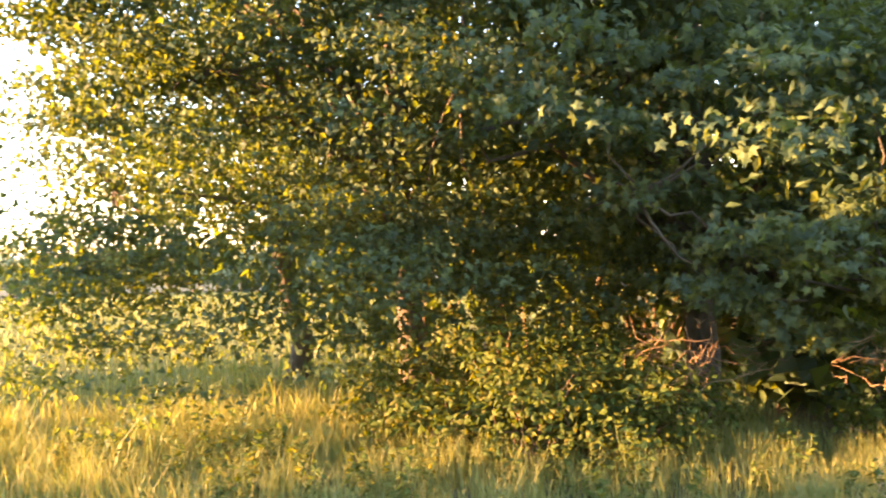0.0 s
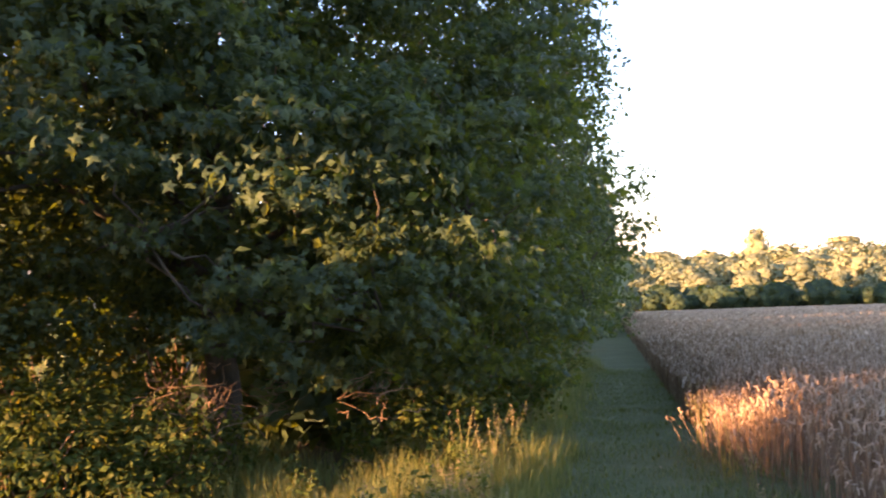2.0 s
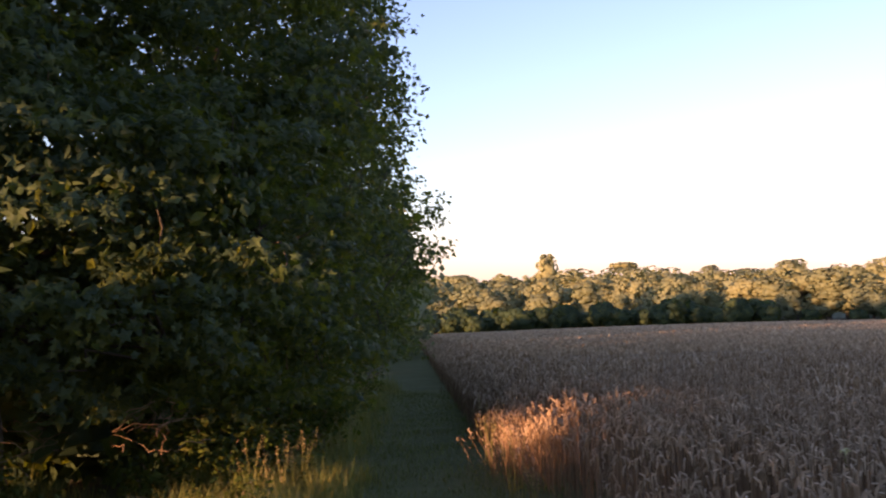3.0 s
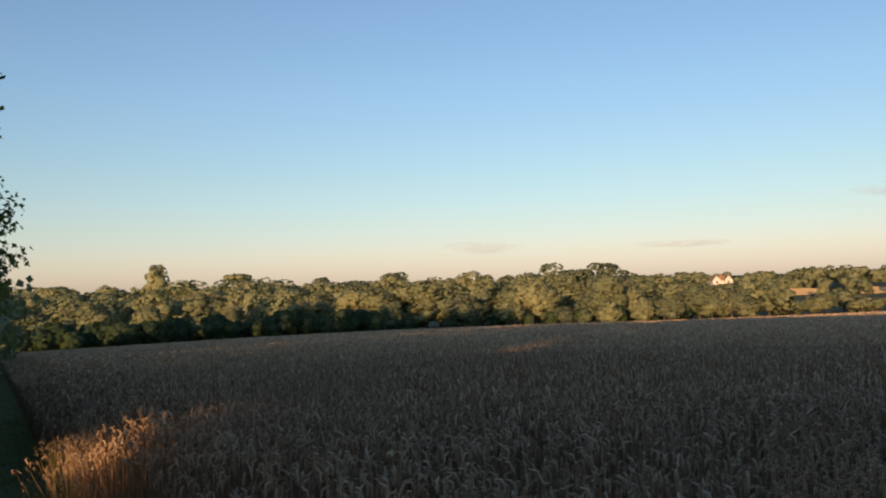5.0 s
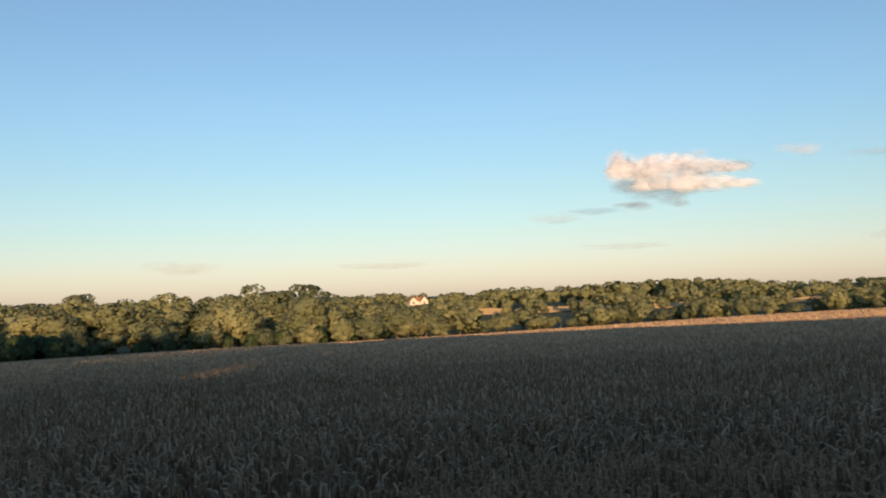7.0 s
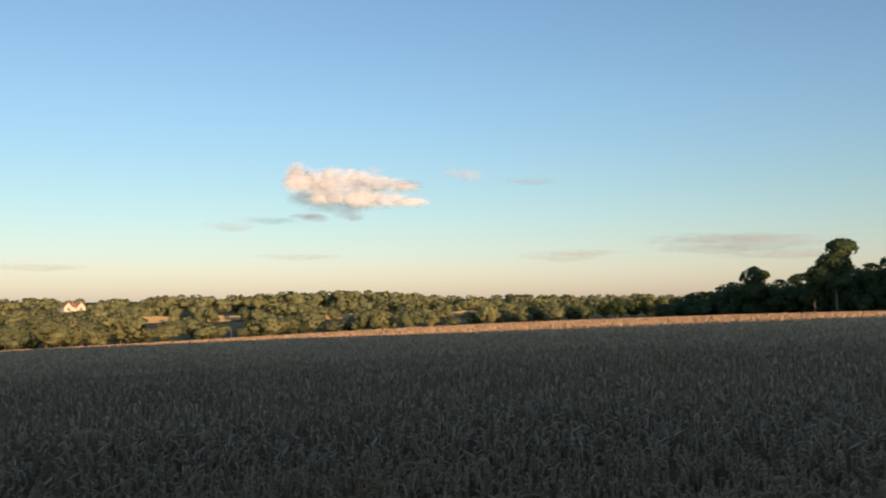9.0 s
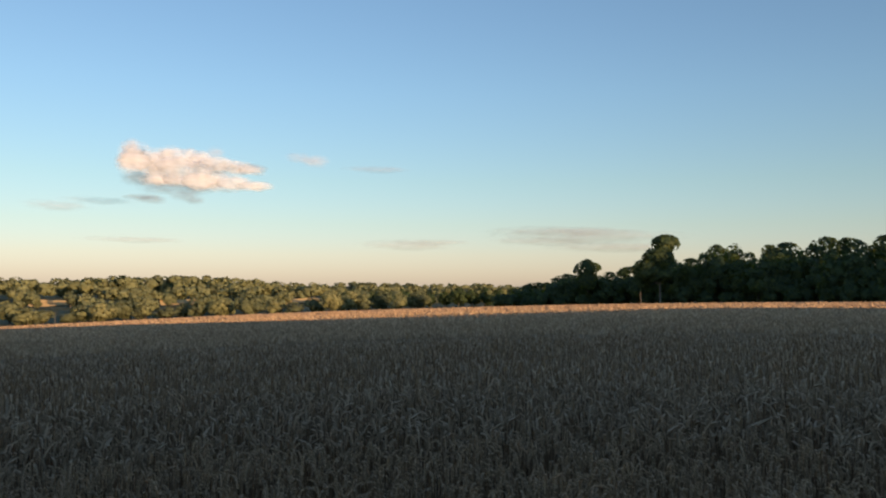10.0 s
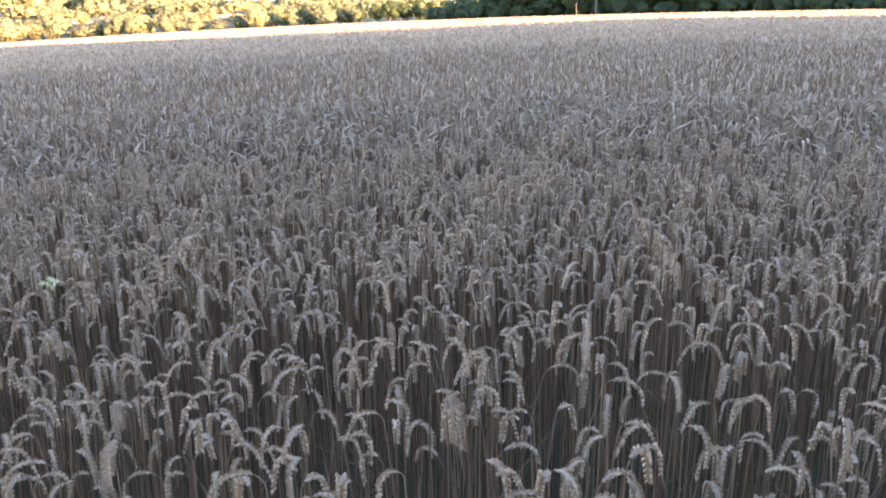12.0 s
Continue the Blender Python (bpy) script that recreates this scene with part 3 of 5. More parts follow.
axis = np.stack([mid[:, [0, 1]].mean(1), mid[:, [0, 1]].mean(1), mid[:, [2, 3]].mean(1), mid[:, [2, 3]].mean(1), mid[:, 4]], 1).reshape(-1, 3)
hv = axis + (hv - axis) * k[:, None]
tagged(new("hay_meadow", mesh_of("hay_meadow", hv, hf, [M_GRASS_DRY])), "standing golden grass of the open meadow", "grass", kind="stuff")


# ---- trees ----
def wiggle(g, a, b, steps, amount, sag=0.0):
    """A crooked line from a to b."""
    a, b = np.asarray(a, float), np.asarray(b, float)
    t = np.linspace(0, 1, steps + 1)[:, None]
    line = a + (b - a) * t
    line[1:-1] += g.normal(size=(steps - 1, 3)) * amount
    line[:, 2] += sag * (t * (1 - t))[:, 0] * 4
    return line


def hearts(g, lobes, fill):
    """The thick of a crown under its leaves: one lumpy (verts, tris) for each lobe."""
    made = []
    for c, r in lobes:
        u, w = np.meshgrid(np.linspace(0, 2 * math.pi, 11)[:-1], np.linspace(-1.35, 1.35, 6), indexing="ij")
        hv = np.stack([np.cos(u) * np.cos(w), np.sin(u) * np.cos(w), np.sin(w)], -1).reshape(-1, 3) * np.array(r) * fill * g.uniform(0.8, 1.12, (60, 1)) + np.array(c)
        i, j = np.meshgrid(np.arange(10), np.arange(5), indexing="ij")
        q = np.stack([i * 6 + j, (i + 1) % 10 * 6 + j, (i + 1) % 10 * 6 + j + 1, i * 6 + j + 1], -1).reshape(-1, 4)
        made.append((hv, np.concatenate([q[:, [0, 1, 2]], q[:, [0, 2, 3]]])))
    return made


def inner_leaves(g, lobes, fill, n, size):
    """Ragged sprays deep inside the crown, which keep the sky from showing through."""
    lobes = [l for l in lobes if min(l[1]) > 0.6]
    vol = np.array([r[0] * r[1] * r[2] for c, r in lobes]) ** 0.65
    which = g.choice(len(lobes), n, p=vol / vol.sum())
    cen, rad = np.array([l[0] for l in lobes])[which], np.array([l[1] for l in lobes])[which]
    d = unit(g.normal(size=(n, 3)))
    return scatter(PLAIN, cen + d * rad * fill * g.random((n, 1)) ** 0.3, g.normal(size=(n, 3)) + d, size * g.uniform(0.6, 1.3, n), g)


def broadleaf(g, name, xy, trunk_r, fork_z, lobes, clusters, per, size, template, leaf_mat, label, limbs=8, spread=0.42, shell=0.5, keep=None, category="tree", group="", heart=0.0, inner=0, loose=0.65, droop=0.6, tall=0.45, sparse=99.0, inner_size=0.115):
    """A tree with trunk, limbs and a crown of leaf sprays. lobes are in the world's metres above the foot."""
    x, y = xy
    z = float(land(x, y))
    tree = thing(name, (x, y, z), label, category, group)
    top = max(c[2] for c, r in lobes)
    v, f = tube(wiggle(g, (0, 0, -0.15), (0.2 * g.normal(), 0.2 * g.normal(), top), 7, 0.07),
                [trunk_r * k for k in (1.35, 1.0, 0.9, 0.8, 0.65, 0.5, 0.35, 0.15)], 9)
    part("trunk", mesh_of("trunk", v, f, [M_BARK], smooth=True), tree)
    lv, lf, at = crown_leaves(g, lobes, clusters, per, size, template, spread, shell, keep, tall, loose, droop, sparse)
    ends = at[g.choice(len(at), limbs, replace=False)]
    for e in ends:
        start = np.array((0, 0, min(fork_z + g.uniform(0, 0.5) * max(e[2] - fork_z, 0.5), top * 0.9)))
        v, f = tube(wiggle(g, start, e, 6, 0.10, 0.12), [trunk_r * k for k in (0.5, 0.4, 0.32, 0.24, 0.16, 0.10, 0.05)], 6)
        part("limb", mesh_of("limb", v, f, [M_BARK], smooth=True), tree)
    tw = []
    for e in at[g.choice(len(at), min(len(at), limbs * 12), replace=False)]:
        near = ends[np.argmin(((ends - e) ** 2).sum(1))]
        if np.linalg.norm(near - e) < 1.5:
            tw.append(tube(wiggle(g, near, e, 4, 0.06), [0.016, 0.013, 0.010, 0.007, 0.004], 4))
    tw.append(tube(wiggle(g, (0, 0, top * 0.8), (0.2, 0.1, top), 3, 0.05), [0.02, 0.015, 0.01, 0.004], 4))
    for tv, tf in tw:
        part("twig", mesh_of("twig", tv, tf, [M_BARK], smooth=True), tree)
    if heart:
        lv, lf = joined([(lv, lf)] + hearts(g, lobes, heart))
    if inner:
        lv, lf = joined([(lv, lf), inner_leaves(g, lobes, 0.76, inner, inner_size)])
    part("crown", mesh_of("crown", lv, lf, [leaf_mat]), tree)
    return tree


def trimmed(x, y, limit):
    """How far boughs would hang over the path beyond the limit; the cut face bulges at twice a man's height."""
    def over(at):
        up = at[:, 2] - 3.7
        bulge = np.where(up > 0, 0.06 * up ** 2, np.minimum(0.10 * up ** 2, 0.42))
        return (at[:, 0] + x) * ACROSS[0] + (at[:, 1] + y) * ACROSS[1] - limit + np.minimum(bulge, 1.2) - 0.12 * lumps(at[:, 0] + at[:, 1], at[:, 2], 1.9)
    return over


g = np.random.default_rng(31)
# two maples at the corner of the wood
broadleaf(g, "maple_tree", (2.5, 8.7), 0.17, 1.4,
          [((0.8, 0.5, 5.2), (3.0, 2.6, 4.6)), ((0.2, -0.9, 3.4), (2.2, 1.7, 1.9)), ((1.6, -1.3, 2.8), (1.9, 1.6, 1.5)), ((-0.4, -0.5, 6.0), (2.2, 2.2, 2.6)), ((2.3, -0.1, 5.5), (2.1, 2.0, 3.0)),
           ((0.5, -2.3, 2.75), (1.8, 0.9, 1.2)), ((-0.9, -1.6, 3.7), (1.5, 1.1, 1.7)), ((2.2, -1.3, 1.7), (1.5, 1.1, 0.9)),
           ((0.5, -1.6, 1.45), (1.3, 0.7, 0.42)), ((0.4, -2.2, 1.95), (1.7, 0.8, 0.55)), ((3.0, -0.6, 0.85), (1.0, 0.6, 0.55)), ((2.4, -0.9, 0.7), (0.8, 0.5, 0.4))],
          650, 64, 0.100, LOBED, M_LEAF, "leafy green maple at the corner of the wood", 14, 0.22, 0.66, keep=trimmed(2.5, 8.7, 0.82), inner=13000, loose=0.75, droop=1.0, tall=0.36, sparse=5.9)
broadleaf(g, "maple_tree", (-0.5, 10.2), 0.16, 1.5,
          [((0, 0, 5.6), (3.0, 2.7, 4.4)), ((-2.5, -1.3, 3.0), (1.6, 1.4, 1.8)), ((-3.5, -2.3, 4.8), (1.4, 1.2, 0.7)), ((-1.8, -1.9, 4.6), (1.6, 1.2, 1.3)), ((0.6, -1.8, 3.4), (2.2, 1.5, 2.2)), ((-2.2, -0.6, 7.2), (2.2, 1.8, 2.0)),
           ((-3.3, -2.9, 1.20), (1.7, 0.8, 0.26)), ((-2.6, -3.0, 0.66), (1.4, 0.6, 0.20)), ((-2.2, -2.7, 1.25), (1.2, 0.6, 0.24)), ((-0.4, -0.9, 1.7), (0.9, 0.6, 1.1)), ((-3.0, -1.5, 4.0), (1.1, 1.1, 0.9)), ((-3.3, -1.6, 1.9), (1.2, 1.0, 0.7)), ((-0.6, -2.3, 1.7), (1.6, 1.1, 0.9)), ((1.6, -1.6, 2.0), (1.5, 1.0, 1.2))],
          980, 56, 0.080, TRIPLE, M_LEAF, "maple with low boughs, its leaves lit yellow by the sun", 18, 0.30, inner=27000, loose=0.75, tall=0.28, droop=0.8, sparse=6.4, inner_size=0.095)
# the wood along the path
for s, c, k, n in ((13.6, -2.2, 1.0, 620), (17.8, -2.4, 1.0, 420), (22.5, -2.3, 1.05, 340), (28, -2.6, 1.1, 280), (35, -2.5, 1.1, 240)):
    broadleaf(g, "hedgerow_tree", tuple(spot(s, c)), 0.16, 1.3,
              [((0, 0, 5.4 * k), (3.0 * k, 2.9 * k, 5.0 * k)), ((0.9, -0.9, 3.2), (2.5, 2.1, 2.6)), ((-0.4, -1.0, 1.6), (2.3, 1.6, 1.4)), ((0.8, -0.6, 7), (2.4, 2.4, 2.6))],
              n, 48 if s < 15 else 38, 0.092 if s < 15 else 0.15 if s < 25 else 0.2, TRIPLE if s < 15 else PLAIN, M_LEAF, "dense green tree hanging over the grass path", 8, 0.20 if s < 15 else 0.30, keep=trimmed(*spot(s, c), 0.98), group="trees along the path", inner=8000 if s < 15 else 0, sparse=6.8 if s < 15 else 99.0, loose=0.75 if s < 15 else 0.65, droop=1.0)
for s, c, k in ((46, -2.6, 0.85), (52, -2.6, 0.8), (58, -2.5, 0.8), (65, -2.8, 0.8), (72, -3, 0.8), (80, -3, 0.78), (88, -3, 0.74), (97, -3, 0.64), (106, -3, 0.5), (115, -3, 0.5), (125, -3, 0.5), (135, -3, 0.5)):
    broadleaf(g, "hedgerow_tree", tuple(spot(s, c)), 0.18, 1.3,
              [((0, 0, 6 * k), (4.2, 4.2, 5.6 * k)), ((0.5, -0.5, 2.4), (4.0, 4.0, 2.2))],
              130, 20, 0.45, CLUMP, M_HAZE_LEAF, "dense green tree beside the path farther off", 4, 0.7, group="trees along the path", heart=0.82)
# a row behind the front trees, added to block low sun and sky
for s, c in ((11, -8), (15.5, -8.5), (21, -8), (27, -8.5), (34, -9), (43, -9), (49, -8), (54, -9), (60, -8), (66, -9), (73, -8), (81, -8), (90, -8), (100, -8), (111, -8), (123, -8)):
    broadleaf(g, "wood_tree", tuple(spot(s, c)), 0.2, 2.0,
              [((0, 0, 8.0), (3.9, 3.9, 6.4)) if s > 40 else ((0, 0, 6.5), (3.9, 3.9, 5.2)), ((0, 0, 3.0), (3.6, 3.6, 2.6))], 100, 22, 0.4, CLUMP, M_LEAF, "tall tree within the dark wood", 5, 0.6, group="trees of the wood", heart=0.8 if s > 40 else 0.0)
# a third row, hidden, added to stop sun specks on the far wheat
for s in np.arange(44, 96, 5.5):
    broadleaf(g, "wood_tree", tuple(spot(s, -14)), 0.18, 1.5, [((0, 0, 3.4), (3.6, 3.6, 3.6))], 70, 20, 0.45, CLUMP, M_LEAF, "tall tree within the dark wood", 4, 0.6, group="trees of the wood", heart=0.9)
broadleaf(g, "wood_tree", (-2.6, 13.4), 0.17, 1.8, [((0, 0, 5.0), (2.7, 2.4, 3.6)), ((-1.0, -0.6, 3.2), (1.7, 1.4, 1.4)), ((1.4, -0.5, 3.4), (1.8, 1.5, 1.8))],
          420, 36, 0.12, PLAIN, M_LEAF, "tall tree within the dark wood", 8, 0.30, group="trees of the wood", inner=9000)
g = np.random.default_rng(5)
# an unseen tree whose crown begins above head height, shaped to pass the low sun beneath it and through one gap
broadleaf(g, "unseen_hedge_tree", (-13.0, 2.0), 0.2, 1.6,
          [((0, 0.9, 8.0), (2.2, 2.3, 3.4)), ((0, 3.8, 7.4), (2.0, 1.8, 2.3)), ((0, -0.7, 2.95), (1.6, 0.9, 0.38)), ((0, 0.0, 3.8), (2.0, 1.1, 1.3)), ((0, -0.9, 4.4), (1.8, 1.3, 2.6)),
           ((0, 2.3, 2.9), (1.8, 2.0, 0.50)), ((0, 0.7, 3.08), (1.6, 1.1, 0.5)), ((0, 2.75, 2.62), (1.5, 0.55, 0.28)), ((0, 0.2, 2.48), (1.5, 0.5, 0.30)), ((0, 4.4, 2.68), (1.6, 1.1, 0.45)), ((0, 1.9, 5.15), (2.0, 1.6, 0.8)), ((0, 3.25, 3.6), (1.8, 0.4, 0.9))],
          330, 34, 0.40, CLUMP, M_LEAF, "unseen hedge tree with a clear stem, shaped to gate the low sun", 6, 0.34, 0.1, group="trees of the tall hedge", heart=0.8)
g = np.random.default_rng(38)
# an unseen high hedge behind the walk, set there to throw the field into shade
for y, h, r in [(-0.8, 13, 2.6), (-4.5, 13, 3.7), (-9, 12.8, 3.8), (-14, 12.4, 3.8), (-19, 11.6, 3.8), (-24, 10.8, 3.8), (-28.5, 9.6, 3.8), (-33, 7.6, 3.8),
                (-38, 7.4, 3.8), (-43, 7.4, 3.8), (-48, 7.4, 3.8), (-53, 7.4, 3.8), (-58, 7.4, 3.8), (-63, 7.4, 3.8), (-68, 7.4, 3.8)]:
    broadleaf(g, "unseen_hedge_tree", (-13 + g.normal() * 0.4, y), 0.2, 1.0, [((0, 0, h * 0.55), (2.2, r, h * 0.45)), ((0, 0, h * 0.25), (1.8, r, h * 0.27))],
              90, 20, 0.6, CLUMP, M_LEAF, "unseen thick tall hedge tree behind the path, shading the field", 4, 0.6, 0.4, group="trees of the tall hedge", heart=0.92)
# unseen bushes close the hedge's foot, where low sun would leak through
for y in np.arange(-66.2, 2.1, 2.2):
    z = float(land(-12.2, y))
    bush = thing("unseen_bush", (-12.2, y, z), "unseen bush closing the foot of the hedge to low sun", "bush", "bushes of the tall hedge")
    v, f, at = crown_leaves(g, [((0, 0, 1.2), (0.9, 1.5, 1.6))], 60, 12, 0.42, CLUMP, 0.34, 0.1)
    part("leaves", mesh_of("leaves", v, f, [M_LEAF]), bush)


# hidden behind the front trees; added to keep low sun off the wheat's edge
for k in range(36):
    x, y = spot(10.0 + 1.45 * k, -3.3 + 0.25 * g.normal())
    bush = thing("hidden_bush", (x, y, float(land(x, y))), "hidden dense bush between the trunks along the path, blocking low sun", "bush", "bushes along the path")
    v, f, at = crown_leaves(g, [((0, 0, 0.9), (1.0, 1.0, 1.0))], 55, 10, 0.34, CLUMP, 0.3, 0.1)
    part("leaves", mesh_of("leaves", v, f, [M_LEAF]), bush)
    for q in range(3):
        sv, sf = tube(wiggle(g, (0.1 * g.normal(), 0.1 * g.normal(), -0.05), at[q], 3, 0.05), [0.02, 0.015, 0.01, 0.005], 5)
        part("stem", mesh_of("stem", sv, sf, [M_BARK], smooth=True), bush)


# out of view; added to stop low sun reaching under the maples
for x, y in ((-9.8, 10.4), (-9.3, 11.9), (-9.6, 13.4)):
    bush = thing("unseen_bush", (x, y, float(land(x, y))), "unseen low bush added in the meadow to block the sun", "bush", "bushes in the meadow")
    v, f, at = crown_leaves(g, [((0, 0, 0.9), (0.9, 0.9, 1.1))], 60, 12, 0.36, CLUMP, 0.3, 0.1)
    part("leaves", mesh_of("leaves", v, f, [M_LEAF]), bush)


# ---- weeds ----
M_FLOWER = leaf_material("pale_flower", [(0.62, 0.58, 0.30), (0.70, 0.66, 0.38), (0.76, 0.72, 0.46)], 0.3, 0.6, (1.1, 1.05, 0.7))
M_SEED = leaf_material("seed_head", [(0.27, 0.20, 0.10), (0.36, 0.27, 0.13), (0.44, 0.34, 0.17)], 0.25, 0.7, (1.3, 1.1, 0.7))


def flower_weed(g, x, y, high):
    weed = thing("flowering_weed", (x, y, float(land(x, y))), "pale yellow flowering weed standing among the wheat", "weed")
    sv, sf = tube([(0, 0, -0.03), (0.01, 0, high * 0.5), (0, 0.012, high)], [0.003, 0.0025, 0.002], 5)
    part("stem", mesh_of("stem", sv, sf, [M_GRASS]), weed)
    n = 16
    a = np.linspace(0, 4 * math.pi, n)
    d = np.stack([np.cos(a), np.sin(a), g.uniform(0.1, 0.9, n)], 1)
    v, f = scatter(PLAIN, np.array((0, 0.012, high)) + unit(d) * 0.02, unit(d) + 0.4 * g.normal(size=(n, 3)), 0.022 * g.uniform(0.8, 1.3, n), g)
    part("flower_head", mesh_of("flower_head", v, f, [M_FLOWER]), weed)
    ang = g.uniform(0, 6.28, 5)
    at = np.stack([0.02 * np.cos(ang), 0.02 * np.sin(ang), np.linspace(0.2, 0.6, 5) * high], 1)
    v, f = scatter(PLAIN, at, np.stack([np.cos(ang), np.sin(ang), np.ones(5)], 1), 0.07 * g.uniform(0.8, 1.2, 5), g)
    part("leaves", mesh_of("leaves", v, f, [M_GRASS]), weed)


def seed_grass(g, x, y, high, stems):
    """A tuft of tall grass with drooping seed plumes."""
    tuft = thing("seed_grass", (x, y, float(land(x, y))), "tuft of tall grass with brown seed heads on the verge", "grass tuft", "seed grasses on the verge")
    for i in range(stems):
        a, h = g.uniform(0, 6.28), high * g.uniform(0.75, 1.15)
        lean = np.array((math.cos(a), math.sin(a), 0)) * h * g.uniform(0.08, 0.3)
        line = [np.array((g.normal() * 0.03, g.normal() * 0.03, -0.02)), lean * 0.35 + (0, 0, h * 0.6), lean + (0, 0, h)]
        sv, sf = tube(line, [0.0022, 0.0018, 0.0012], 3)
        stem = part("stem", mesh_of("stem", sv, sf, [M_GRASS_DRY]), tuft)
        u = g.random(16)
        pos = line[2] * (1 - 0.22 * u[:, None]) + lean * 0.22 * u[:, None] * 0.3 + g.normal(size=(16, 3)) * 0.009 * (0.5 + u[:, None])
        v, f = scatter(PLAIN, pos, g.normal(size=(16, 3)), 0.018 * g.uniform(0.7, 1.3, 16), g)
        part("plume", mesh_of("plume", v, f, [M_SEED]), stem, "brown seed plume")


def leafy_weed(g, x, y, high):
    """A nettle-like herb: upright stems with leaves in pairs."""
    weed = thing("leafy_weed", (x, y, float(land(x, y))), "upright leafy weed among the golden grass", "weed", "leafy weeds in the grass")
    at, nor = [], []
    for i in range(int(g.integers(2, 5))):
        a, h = g.uniform(0, 6.28), high * g.uniform(0.7, 1.1)
        tip = np.array((math.cos(a) * 0.18 * h, math.sin(a) * 0.18 * h, h))
        foot = np.array((g.normal() * 0.03, g.normal() * 0.03, -0.02))
        sv, sf = tube(wiggle(g, foot, tip, 3, 0.012), [0.004, 0.0035, 0.003, 0.002], 4)
        part("stem", mesh_of("stem", sv, sf, [M_GRASS]), weed)
        for u in np.linspace(0.2, 1.0, 9):
            b = g.uniform(0, 6.28)
            for q in (0, math.pi):
                d = np.array((math.cos(b + q), math.sin(b + q), 0.1))
                at.append(foot + (tip - foot) * u + d * 0.035 * (1.15 - 0.6 * u))
                nor.append((d[0] * 0.6, d[1] * 0.6, 1.0))
    n = len(at)
    v, f = scatter(PLAIN, np.array(at), np.array(nor) + 0.3 * g.normal(size=(n, 3)), 0.072 * g.uniform(0.6, 1.2, n), g)
    part("leaves", mesh_of("leaves", v, f, [M_SHRUB]), weed)


g = np.random.default_rng(29)
for i in range(64):
    if i % 3:
        x, y = g.uniform(-3.4, 2.8), g.uniform(4.9, 6.9)
        if x * ACROSS[0] + y * ACROSS[1] > PATH_EDGE - 0.3:
            continue
    else:
        x, y = spot(g.uniform(5, 9.5), g.uniform(-1.7, -0.4))
    leafy_weed(g, x, y, g.uniform(0.3, 0.62))
flower_weed(g, 3.98, -0.98, 0.84)
flower_weed(g, 5.4, 2.1, 0.84)
for i in range(26):
    x, y = spot(g.uniform(4.2, 10.5), g.uniform(-1.1, -0.15) if i % 3 else g.uniform(1.25, 1.5))
    seed_grass(g, x, y, g.uniform(0.45, 0.75), 5)


# ---- undergrowth at the wood's foot ----
def shrub(g, xy, size, clusters, label):
    x, y = xy
    z = float(land(x, y))
    sh = thing("shrub", (x, y, z), label, "shrub", "shrubs under the trees")
    v, f, at = crown_leaves(g, [((0, 0, size[2] * 0.5), (size[0], size[1], size[2] * 0.55))], clusters, 28, 0.082, PLAIN, 0.15, 0.35)
    ok = at[:, 2] > 0.1
    st = [tube(wiggle(g, (g.normal() * 0.1, g.normal() * 0.1, -0.05), e, 4, 0.05), [0.014, 0.012, 0.009, 0.006, 0.003], 4) for e in at[ok][:18]]
    for sv, sf in st:
        part("stem", mesh_of("stem", sv, sf, [M_TWIG], smooth=True), sh)
    part("leaves", mesh_of("leaves", v, f, [M_SHRUB]), sh)
    return sh


g = np.random.default_rng(41)
for x, y, sx, sz, n in ((0.3, 7.6, 0.8, 1.25, 85), (1.1, 7.5, 0.7, 1.3, 85), (-0.6, 7.9, 0.7, 0.9, 50), (2.0, 7.7, 0.6, 0.8, 45), (0.7, 6.9, 0.6, 0.95, 60), (1.5, 6.9, 0.55, 0.85, 55), (-0.1, 7.1, 0.55, 0.75, 45), (3.9, 7.2, 0.8, 0.8, 60), (4.9, 8.0, 0.8, 0.8, 50),
                        (5.6, 8.6, 0.8, 1.3, 60), (6.5, 9.9, 0.9, 1.9, 75), (7.4, 11.2, 0.9, 1.9, 70), (8.4, 12.4, 1.0, 1.9, 60), (9.4, 13.6, 1.0, 1.9, 60), (11.3, 15.8, 1.2, 2.0, 60), (13.8, 18.8, 1.3, 2.0, 60),
                        # mostly hidden behind the maples; raised to block low sun through the wood
                        (0.8, 10.8, 1.3, 2.8, 90), (2.6, 11.2, 1.3, 3.2, 90), (4.3, 10.6, 1.2, 3.2, 90), (5.6, 11.6, 1.4, 3.4, 90), (-0.6, 12.4, 1.4, 3.2, 90), (7.2, 13.8, 1.5, 3.4, 90), (3.0, 13.6, 1.6, 3.6, 90), (9.4, 16.6, 1.6, 3.6, 80)):
    shrub(g, (x, y), (sx, sx * 0.8, sz), n, "low leafy bramble and hazel under the trees")


def dead_branch(g, at, spread, n):
    x, y, z = at
    b = thing("dead_branch", (x, y, z), "tangle of bare dry twigs catching the low sun", "branch", "dead branches under the trees")
    for i in range(n):
        a, e = g.normal(size=3) * spread * 0.7, g.normal(size=3) * spread * np.array((0.9, 0.6, 0.5))
        v, f = tube(wiggle(g, a, e, 6, 0.022), [0.0045, 0.0042, 0.004, 0.0035, 0.003, 0.0025, 0.0012], 4)
        part("twig", mesh_of("twig", v, f, [M_TWIG], smooth=True), b)


